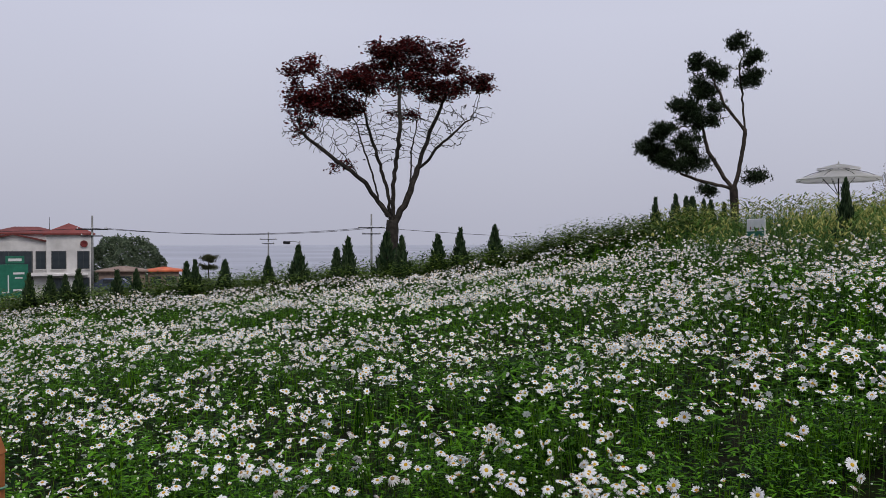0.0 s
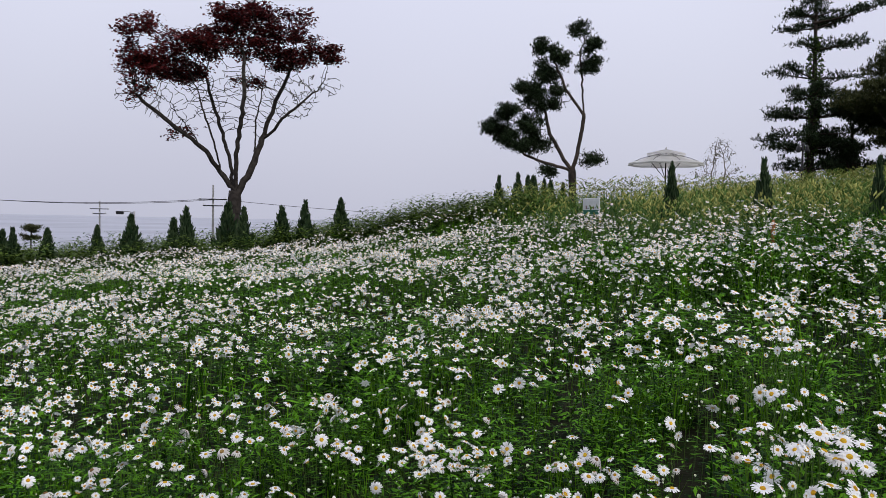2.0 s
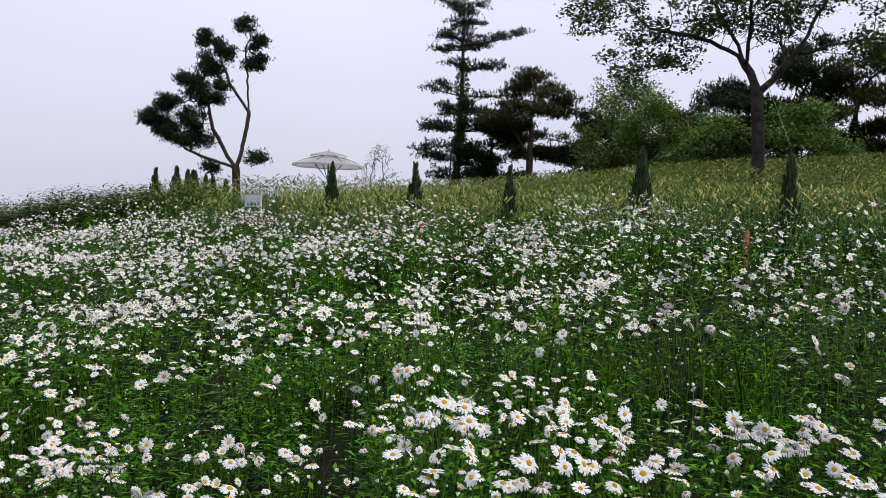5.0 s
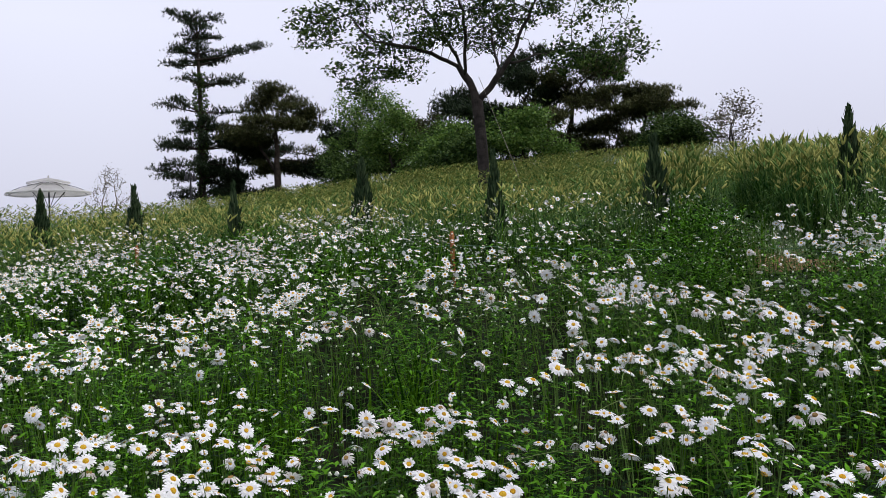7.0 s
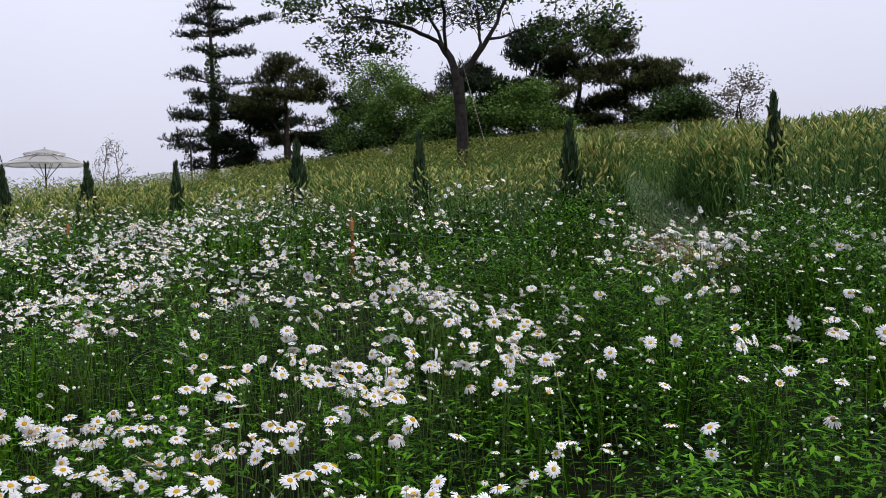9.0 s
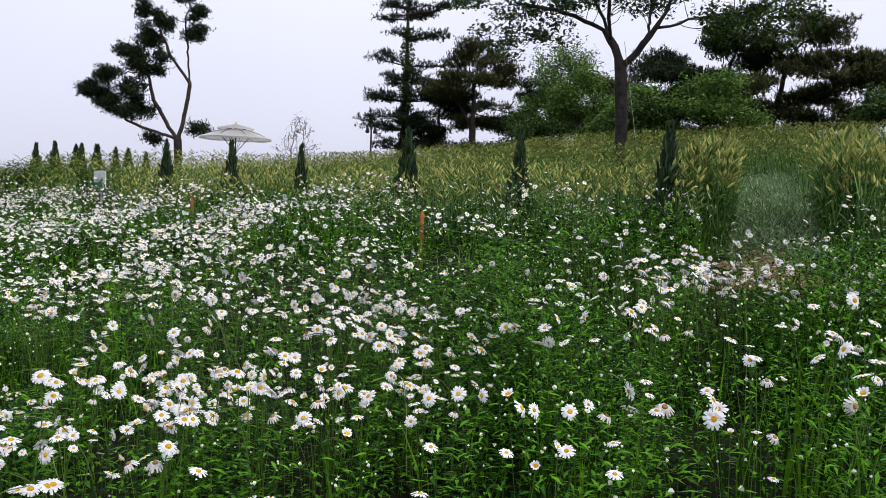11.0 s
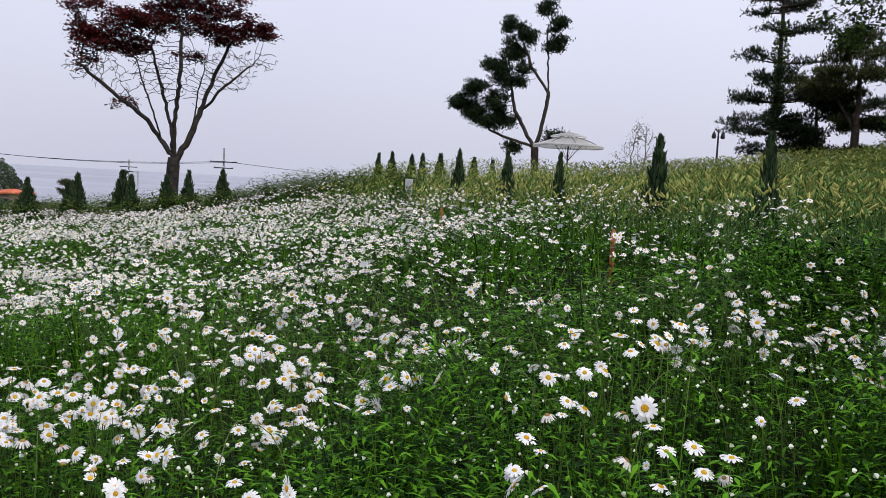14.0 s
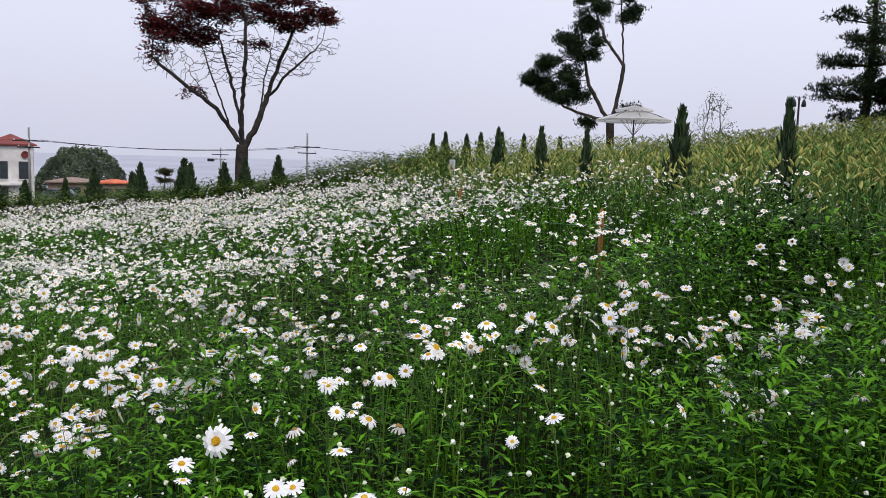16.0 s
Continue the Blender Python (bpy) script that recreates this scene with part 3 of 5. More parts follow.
def pine_tiered(name, label, x, y, top, crown_from, half, seed, mat, rz=0, tiers=11, gap=0.25, taper=0.45, arm=False, ivy=False):
    """A pine with a straight trunk and flat, separate tiers of needles."""
    r = np.random.default_rng(seed)
    tree = thing(name, label, "tree")
    b = float(ground_z(x, y)) - 0.1
    height, base = top - b, crown_from - b
    trunk = curve_points([(0, 0, -0.2), (r.uniform(-0.2, 0.2), 0.1, height * 0.4), (r.uniform(-0.2, 0.2), 0, height * 0.97)])
    stem, pads = Mesh(), []
    stem.add(*tube(trunk, np.linspace(0.05 + height * 0.017, 0.05, len(trunk)), 9))
    part("trunk", stem, M["bark_pine"], tree, "dark pine trunk", True)
    for k_, t in enumerate(np.linspace(0, 1, tiers)):
        h = base + (height - base) * t + r.uniform(-0.35, 0.35) * (0 < t < 1)
        c = np.array([np.interp(h, trunk[:, 2], trunk[:, k]) for k in range(3)])
        reach_ = half * (1 - taper * t if t < 0.95 else 0.8) * r.uniform(0.6, 1.12)
        n, wood, a0 = 7, Mesh(), r.uniform(0, 6.28)
        for j in range(n):
            if r.uniform() < gap:
                continue
            a = a0 + j * 6.28 / n + r.uniform(-0.3, 0.3)
            ln = reach_ * r.uniform(0.55, 1.1)
            e = c + np.array([math.cos(a) * ln, math.sin(a) * ln, r.uniform(-0.12, 0.2) * ln + r.uniform(-0.25, 0.25)])
            mid = (c + e) / 2 - np.array([0, 0, 0.06 * ln])
            wood.add(*tube(curve_points([c - [0, 0, 0.15], mid, e], 5), np.linspace(0.05, 0.015, 5), 4, False))
            for q in np.linspace(0.42, 1.0, max(3, int(ln / 0.24))):
                pads += [c + (e - c) * q + r.normal(0, 1, 3) * np.array([0.17, 0.17, 0.09]) * (0.6 + 0.25 * ln) for _ in range(3)]
        if wood.n:
            part("branch", wood, M["bark_pine"], tree, "", True)
    if arm:
        c = np.array([0, 0, height * 0.78])
        e = c + np.array([3.4, -0.6, 0.75])
        part("branch", Mesh().add(*tube(curve_points([c, (c + e) / 2 - [0, 0, 0.25], e], 6), np.linspace(0.07, 0.02, 6), 5, False)), M["bark_pine"], tree, "", True)
        pads += [c + (e - c) * q_ + r.normal(0, 1, 3) * [0.2, 0.25, 0.07] for q_ in np.repeat(np.linspace(0.45, 1, 9), 6)]
    crown = Mesh()
    leaves(crown, pads, 8, 0.16, TUFT, 1.0, r, 0.45, 0.8)
    part("crown", crown, mat, tree, "flat layers of dark needles")
    if ivy:
        cover, n = Mesh(), 2600
        hz = r.uniform(0.3, height * 0.72, n)
        a = r.uniform(0, 6.28, n)
        rad = 0.26 + 0.10 * np.sin(3 * hz) + r.normal(0, 0.07, n)
        ctr = np.stack([np.interp(hz, trunk[:, 2], trunk[:, k]) for k in range(2)], -1)
        scatter(cover, LEAF, np.stack([ctr[:, 0] + rad * np.cos(a), ctr[:, 1] + rad * np.sin(a), hz], -1), orient(n, 1.4, r), r.uniform(1.0, 1.8, n))
        part("ivy", cover, M["leaf_tree"], tree, "green ivy round the trunk")
    return plant(tree, x, y, rz)


pine_tiered("tall_pine", "tall dark pine with flat layered branches and ivy-clad trunk", 24.8, 39.4, 14.6, 4.6, 2.2, 41, M["needle"], -31, 11, 0.22, 0.1, True, True)


def dome_pine(name, label, x, y, top, low, half, seed, foliage, rz=-40, tilt=0.0):
    """A pine whose bare forked trunk carries a stack of flat-bottomed needle domes."""
    r = np.random.default_rng(seed)
    b = float(ground_z(x, y))
    h = top - low
    lobes = [(tilt * half, 0, top - 0.16 * h, half * 0.55, half * 0.55, 0.14 * h)]
    for k in range(9):
        a, t = k * 2.4 + r.uniform(-0.3, 0.3), (k % 3) / 3
        ring = half * (0.70 - 0.30 * t) * r.uniform(0.85, 1.15)
        lobes.append((ring * math.cos(a), ring * math.sin(a), low + h * (0.12 + 0.72 * t) + r.uniform(-0.1, 0.1) * h, half * r.uniform(0.36, 0.5), half * 0.45, h * 0.10))
    stems = [[(0, 0, b), (0.1 * tilt, 0, b + 0.5 * (low - b)), (tilt * 0.6, 0, low)], [(tilt * 0.6, 0, low), (tilt * half * 0.7, 0.1, low + 0.6 * h)], [(tilt * 0.5, 0, low - 0.1), (-0.35 * half, 0.2, low + 0.4 * h)]]
    return lobed_tree(name, label, x, y, rz, stems, 0.05 + 0.02 * (top - b), lobes, [], seed, foliage, "bark_pine", TUFT, 9, 0.18, 1.15, 0.5, 900, 0.3, 0.34, 0.9, 3, "rounded layers of dark needles", True, 0.8, 0.016)


dome_pine("spreading_pine", "broad dark pine with a rounded layered crown", 27.2, 35.7, 10.3, 5.6, 3.1, 42, "needle_b", -36)
dome_pine("pine_tree", "low dark pine among other trees", 31.0, 35.4, 8.6, 4.2, 3.0, 43, "needle", -40)
dome_pine("pine_tree", "dark bronze-green pine behind the shrubs", 33.4, 21.6, 10.5, 5.2, 3.4, 44, "needle_b", -57, 0.3)
dome_pine("pine_tree", "dark pine with bare lower trunk", 35.2, 18.6, 8.6, 5.4, 3.0, 45, "needle_b", -62, 0.25)
dome_pine("pine_tree", "dark pine in a clump on the crest", 31.5, 25.5, 9.2, 4.4, 3.2, 46, "needle", -51)
dome_pine("pine_tree", "old dark pine far along the crest", 27.5, 39.2, 8.8, 4.0, 2.6, 47, "needle", -35, -0.2)
dome_pine("pine_tree", "bushy mid-green pine among the trees", 31.0, 28.4, 8.5, 3.8, 3.0, 48, "needle_b", -48)
dome_pine("pine_tree", "dark pine behind the forked tree", 32.4, 23.4, 10.8, 4.6, 2.9, 50, "needle", -54, 0.2)


# the forked broadleaf tree that spreads over the grain; heights above its foot
lobed_tree(
    "zelkova_tree", "green broadleaf tree with spreading crown and forked trunk", 16.75, 13.22, -51,
    [
        [(0, 0, 0), (0.05, 0, 1.4), (-0.05, 0, 2.85)],
        [(-0.05, 0, 2.85), (-0.35, 0.1, 3.7), (-0.75, 0.2, 4.5), (-1.3, 0.3, 5.4)],
        [(0.0, 0, 2.85), (0.55, -0.1, 3.45), (1.0, -0.2, 4.2), (1.5, -0.2, 5.3)],
        [(-0.35, 0.1, 3.7), (-1.2, -0.4, 4.1), (-2.6, -0.6, 4.4)],
        [(0.8, -0.1, 3.8), (1.9, 0.4, 4.1), (3.0, 0.6, 4.3)],
        [(0.55, -0.1, 3.45), (0.5, 1.1, 4.4), (0.4, 2.0, 5.2)],
        [(-0.3, 0, 3.5), (-0.3, -1.2, 4.5), (-0.4, -2.1, 5.2)],
    ],
    0.15,
    [
        (-3.6, 0, 4.9, 1.3, 1.6, 0.6), (-2.3, 0.6, 4.2, 1.2, 1.5, 0.5), (-2.4, 0, 6.0, 1.7, 2.0, 0.8), (-0.7, 0, 6.7, 1.7, 2.6, 0.9), (1.2, 0, 6.6, 1.7, 2.6, 0.9), (2.6, 0, 5.5, 1.4, 2.0, 0.8),
        (3.2, 0.3, 4.4, 1.1, 1.4, 0.5), (0.2, 2.2, 5.4, 1.5, 1.2, 0.8), (0.0, -2.2, 5.3, 1.5, 1.2, 0.8), (2.2, -0.8, 3.7, 1.0, 0.9, 0.4), (-3.0, 0.2, 3.7, 1.2, 1.2, 0.45), (3.5, 0.2, 3.8, 1.0, 1.1, 0.4), (-1.3, -0.9, 4.6, 1.0, 1.0, 0.5),
    ],
    [(0.0, 0, 5.0, 1.6, 1.8, 0.9)],
    51, "leaf_tree", "bark", LEAF, 16, 0.13, 1.0, 0.5, 2500, 0.24, 0.27, 0.6, 2, "many small green leaves with gaps between them", False, 1.3, 0.009,
)


def shrub(name, label, x, y, h, half, seed, foliage, bark="bark", size=1.2, per=16, pick=0.85, goals=620, spread=0.2):
    """A bushy tree that forks near the ground into rounded, drooping lobes."""
    r = np.random.default_rng(seed)
    lobes = []
    for k in range(9):
        a, t = k * 2.4, k / 9
        ring = half * (0.75 - 0.55 * t) * r.uniform(0.8, 1.2)
        lobes.append((ring * math.cos(a), ring * math.sin(a), h * (0.28 + 0.6 * t) + r.uniform(-0.08, 0.08) * h, half * 0.42, half * 0.42, h * r.uniform(0.10, 0.17)))
    stems = [[(0, 0, 0), (0.05, 0, 0.15 * h), (0, 0.05, 0.35 * h)], [(0, 0, 0.12 * h), (0.3 * half, 0.1, 0.4 * h)], [(0, 0, 0.12 * h), (-0.3 * half, -0.1, 0.4 * h)]]
    return lobed_tree(name, label, x, y, 0, stems, 0.03 + 0.015 * h, lobes, [], seed, foliage, bark, LEAF, per, spread, size, 0.8, goals, 0.25 * max(0.6, half / 2), 0.36 * max(0.5, half / 2), pick, 3, "", False, 1.3, 0.010)


for nm, lb, x, y, h, w, mat in [
    ("acacia_tree", "light green broadleaf tree among pines", 29.3, 31.0, 7.6, 2.3, "leaf_light"),
    ("acacia_tree", "light green broadleaf tree behind the shrubs", 27.6, 27.0, 5.2, 2.0, "leaf_light"),
    ("willow_shrub", "drooping light green shrubby tree", 26.4, 22.8, 3.3, 1.9, "leaf_light"),
    ("willow_shrub", "drooping light green shrubby tree", 27.4, 19.3, 3.3, 2.0, "leaf_light"),
    ("willow_shrub", "low light green shrub at the field edge", 25.4, 21.0, 2.3, 1.5, "leaf_tree"),
    ("shrub_tree", "mid-green shrub at the end of the trees", 33.0, 15.6, 2.6, 1.9, "leaf_tree"),
    ("shrub_tree", "mid-green shrub under the pines", 25.2, 27.8, 2.8, 2.0, "leaf_tree"),
    ("shrub_tree", "dark green shrub under the pines", 29.0, 24.8, 3.4, 2.2, "leaf_tree"),
]:
    shrub(nm, lb, x, y, h, w, int(x * 10 + y), mat)
shrub("sparse_tree", "thin half-bare small tree on the skyline", 34.6, 13.8, 3.2, 1.6, 91, "leaf_sap", "bark", 1.2, 4, 0.5, 600, 0.14)
shrub("bare_sapling", "pale upright sapling with few small leaves", 14.55, 29.1, 3.3, 1.0, 92, "leaf_sap", "bark_pale", 0.6, 2, 0.4, 1000, 0.08)


# ---- flowers, grass and grain ----
def petals(n, length, width, droop, seed):
    """A ring of petals round the origin, facing up."""
    r = np.random.default_rng(seed)
    v, f = [], []
    for i in range(n):
        a = 2 * np.pi * i / n + r.uniform(-0.1, 0.1)
        d, s = np.array([np.cos(a), np.sin(a), 0]), np.array([-np.sin(a), np.cos(a), 0])
        ln, w = length * r.uniform(0.88, 1.08), width * r.uniform(0.85, 1.1)
        k = len(v)
        z = r.uniform(-0.002, 0.002)
        v += [d * 0.006 - s * w * 0.3, d * 0.006 + s * w * 0.3]
        v += [d * ln * 0.6 - s * w * 0.5 + [0, 0, 0.004 - droop * 0.35 + z], d * ln * 0.6 + s * w * 0.5 + [0, 0, 0.004 - droop * 0.35 + z]]
        v += [d * ln - s * w * 0.3 + [0, 0, -droop + z], d * ln + s * w * 0.3 + [0, 0, -droop + z]]
        f += [(k, k + 1, k + 3), (k, k + 3, k + 2), (k + 2, k + 3, k + 5), (k + 2, k + 5, k + 4)]
    return Mesh().add(v, f, 0)


def disc(radius, high, sides):
    v, f = lathe([(radius, -0.001), (radius * 0.75, high * 0.9), (0.0005, high)], sides)
    return v, f


def head(n, length, width, droop, seed, sides=7):
    """Slots: 0 petal, 1 disc."""
    m = petals(n, length, width, droop, seed)
    m.add(*disc(0.0105, 0.006, sides), 1)
    return m


def simple_head(n, radius):
    """A small flat flower for the far field: a toothed ring and a raised middle."""
    v, f, m = [(0, 0, 0.002)], [], []
    for i in range(n):
        a, q = 2 * np.pi * i / n, 2 * np.pi * (i + 0.5) / n
        v += [(radius * math.cos(a), radius * math.sin(a), -0.003), (radius * 0.62 * math.cos(q), radius * 0.62 * math.sin(q), 0)]
    for i in range(n):
        a, b, c = 1 + 2 * i, 2 + 2 * i, 1 + 2 * ((i + 1) % n)
        f += [(0, a, b), (0, b, c)]
        m += [0, 0]
    k = len(v)
    v += [(0.011 * math.cos(2 * np.pi * i / 5), 0.011 * math.sin(2 * np.pi * i / 5), 0.0035) for i in range(5)] + [(0, 0, 0.007)]
    f += [(k + i, k + (i + 1) % 5, k + 5) for i in range(5)]
    m += [1] * 5
    return np.array(v), np.array(f), np.array(m)


FULL = [head(19, 0.033, 0.0095, 0.002, 1).arrays(), head(17, 0.032, 0.010, 0.007, 2).arrays(), head(21, 0.034, 0.008, -0.004, 3).arrays(), head(15, 0.031, 0.009, 0.018, 4).arrays()]
HALF = head(10, 0.019, 0.010, -0.011, 6, 5).arrays()
FAR_HEAD = [simple_head(6, 0.034), simple_head(7, 0.032)]
BUD = lathe([(0.001, -0.004), (0.010, 0.004), (0.004, 0.012)], 3)
BUD = (BUD[0], np.array(BUD[1]), np.full(len(BUD[1]), 2))


def stem_template(lean, kinks=3):
    """A thin stalk one unit high that leans outwards as it rises. Slot 0."""
    t = np.linspace(0, 1, kinks)
    v, f = tube(np.stack([lean * t**2, 0 * t, t], -1), np.linspace(0.0028, 0.0016, kinks), 3, False)
    return v, np.array(f), np.zeros(len(f), int)


def leafy_template(seed, n, length, width, high):
    """A tuft of narrow leaves up a stalk one unit high."""
    r = np.random.default_rng(seed)
    v, f = [], []
    for i in range(n):
        z, a = high * (i + 0.5) / n, r.uniform(0, 2 * np.pi)
        d, s = np.array([np.cos(a), np.sin(a), 0]), np.array([-np.sin(a), np.cos(a), 0])
        ln, w, rise = length * r.uniform(0.6, 1.2), width * r.uniform(0.7, 1.2), r.uniform(0.3, 1.0)
        c = np.array([0, 0, z]) + 0.03 * r.normal(0, 1, 3) * [1, 1, 0]
        k = len(v)
        v += [c, c + d * ln * 0.5 - s * w + [0, 0, rise * ln * 0.5], c + d * ln * 0.5 + s * w + [0, 0, rise * ln * 0.5], c + d * ln + [0, 0, rise * ln * 0.55]]
        f += [(k, k + 2, k + 1), (k + 1, k + 2, k + 3)]
    return np.array(v), np.array(f), np.zeros(len(f), int)


def blade_template(n, seed):
    """A few bent grass blades one unit high."""
    r = np.random.default_rng(seed)
    v, f = [], []
    for i in range(n):
        a, out = r.uniform(0, 2 * np.pi), r.uniform(0.1, 0.45)
        d, s = np.array([np.cos(a), np.sin(a), 0]), np.array([-np.sin(a), np.cos(a), 0])
        h, w = r.uniform(0.6, 1.0), r.uniform(0.006, 0.010)
        c = np.array([*r.normal(0, 0.03, 2), 0])
        k = len(v)
        v += [c - s * w * 0.6, c + s * w * 0.6, c + d * out * 0.35 * h - s * w + [0, 0, 0.6 * h], c + d * out * 0.35 * h + s * w + [0, 0, 0.6 * h], c + d * out * h + [0, 0, h]]
        f += [(k, k + 1, k + 3), (k, k + 3, k + 2), (k + 2, k + 3, k + 4)]
    return np.array(v), np.array(f), np.zeros(len(f), int)


STEM = stem_template(0.12)
LEAFY = [leafy_template(i, 18, 0.056, 0.0066, 0.98) for i in range(5)]
LEAFY_FAR = [leafy_template(9 + i, 9, 0.115, 0.0125, 0.9) for i in range(3)]
BLADES = [blade_template(5, i) for i in range(4)]
BLADES_FAR = [blade_template(3, 10 + i) for i in range(2)]


def field(n, x0, x1, y0, y1):
    """Random spots in the daisy meadow that the walk overlooks."""
    x, y = rng.uniform(x0, x1, n), rng.uniform(y0, y1, n)
    ok = (x < row_x(y) - 0.15 - 1.1 * smooth(9, 13, y)) & (x > -0.62 * np.maximum(y, 0) - 3.0) & (line_gap(x, y, TRAIL) > 1.15) & (line_gap(x, y, LANE) > 0.62) & (y < 20.2 + 0.12 * x - 2.0 * smooth(0.0, 3.0, x)) & (y > -5.5)
    return x[ok], y[ok]


def behind(x, y):
    """True on the far side of the trail, which the walk turns its back on."""
    return y < np.interp(x, [-1, 0, 2.6, 5.8, 8], [0.3, 0.3, -1.65, -1.6, -1.2])


def reach(x, y):
    return line_gap(x, y, TRAIL)


def plant_height(x, y):
    return (0.38 + 0.28 * patch(x, y, 1.1, 1.0) + 0.22 * patch(x, y, 2.7, 4.0)) * (0.70 + 0.34 * smooth(0.5, 6, x) + 0.18 * smooth(3.0, 1.0, row_x(y) - x) * smooth(3, 5, y))


def mound(x, y):
    """Leafy hummocks, with gaps between them that let the shade-darkened ground show."""
    return smooth(0.34, 0.60, 0.5 * patch(x, y, 3.3, 12.0) + 0.5 * patch(x, y, 7.1, 17.0))


# leafy hummocks that rise over the flowers, and hollows between them: place and spread
HUMMOCKS = [(6.42, 3.42, 0.5), (7.0, 3.0, 0.4), (6.75, 0.85, 0.5), (7.6, 1.2, 0.5), (3.6, 10.75, 0.6), (4.0, 8.6, 0.5), (7.7, 3.2, 0.4), (4.9, 1.35, 0.35), (5.6, 2.5, 0.35), (4.9, 7.8, 0.5), (6.6, 9.4, 0.6), (4.6, 17.5, 0.8), (2.6, 6.2, 0.4), (0.3, 6.5, 0.5)]
HOLLOWS = [(6.45, 2.35, 0.3), (5.9, 1.0, 0.25), (5.3, 1.75, 0.25), (6.0, 3.1, 0.22), (4.2, 2.6, 0.25), (0.2, 2.4, 0.25), (-0.6, 3.0, 0.3)]


def swell(x, y, spots):
    return np.minimum(1, sum(np.exp(-((x - cx_) ** 2 + (y - cy_) ** 2) / w_**2) for cx_, cy_, w_ in spots))


# thick knots of flowers: place and spread
DRIFTS = [
    (2.0, 1.2, 0.22), (1.47, 2.25, 0.28), (2.95, 1.45, 0.32), (4.2, 5.4, 0.6), (2.06, 1.5, 0.22), (1.9, 2.85, 0.3), (1.37, 2.85, 0.3),
    (1.32, 2.1, 0.28), (0.72, 3.1, 0.3), (2.9, 1.0, 0.32), (3.6, 1.75, 0.4), (4.56, 1.15, 0.25), (5.45, 1.4, 0.32), (4.6, 1.8, 0.25),
    (6.4, 1.35, 0.4), (4.9, 1.55, 0.25), (6.1, 1.84, 0.3), (6.6, 1.8, 0.3), (4.7, 2.5, 0.4), (1.2, 10.4, 0.8), (1.7, 6.5, 0.6),
    (1.75, 2.3, 0.28), (1.6, 2.0, 0.22), (2.0, 2.2, 0.25), (2.35, 2.05, 0.28), (2.65, 1.65, 0.25), (0.4, 4.4, 0.4),
]

# sparser bands of flowers on the leafy eastern side
DRIFTS_EAST = [(7.6, 2.6, 0.25), (7.0, 1.0, 0.3), (5.9, 1.3, 0.22), (6.2, 1.35, 0.22), (4.9, 1.15, 0.2), (4.57, 1.65, 0.3), (4.6, 4.1, 0.45), (4.1, 3.45, 0.5), (6.5, 1.4, 0.22), (6.95, 1.65, 0.22), (5.25, 1.15, 0.2), (4.83, 1.9, 0.28), (3.8, 2.3, 0.35)]


def flower_share(x, y):
    """Where daisies stand thick (west and middle) and thin (by the grain)."""
    g = row_x(y) - x
    thick = smooth(-0.1, 3.4, g) * 0.85 + 0.15
    east = 1 - 0.5 * smooth(3.2, 5.6, x - 0.25 * (y - 2)) * (1 - smooth(4.5, 9, y))
    clump = smooth(0.34, 0.72, 0.55 * patch(x, y, 1.5, 2.0) + 0.45 * patch(x, y, 4.2, 7.0))
    close = (0.50 + 0.15 * smooth(2.6, 5.5, y) + 0.25 * smooth(5, 9, y)) * (1 - 0.08 * smooth(1.6, 0.4, x) * smooth(7, 5, y))
    extra = sum(np.exp(-((x - cx_) ** 2 + (y - cy_) ** 2) / w_**2) for cx_, cy_, w_ in DRIFTS)
    thick = thick * (1 - 0.85 * swell(x, y, HUMMOCKS)) * (1 - 0.7 * swell(x, y, HOLLOWS))
    return np.clip(thick * east * (0.24 + 1.15 * clump) * close + (0.95 - 0.63 * smooth(3.6, 5.0, x) * smooth(5, 3, y)) * np.minimum(extra, 0.8) + 0.55 * swell(x, y, DRIFTS_EAST), 0.02, 1)


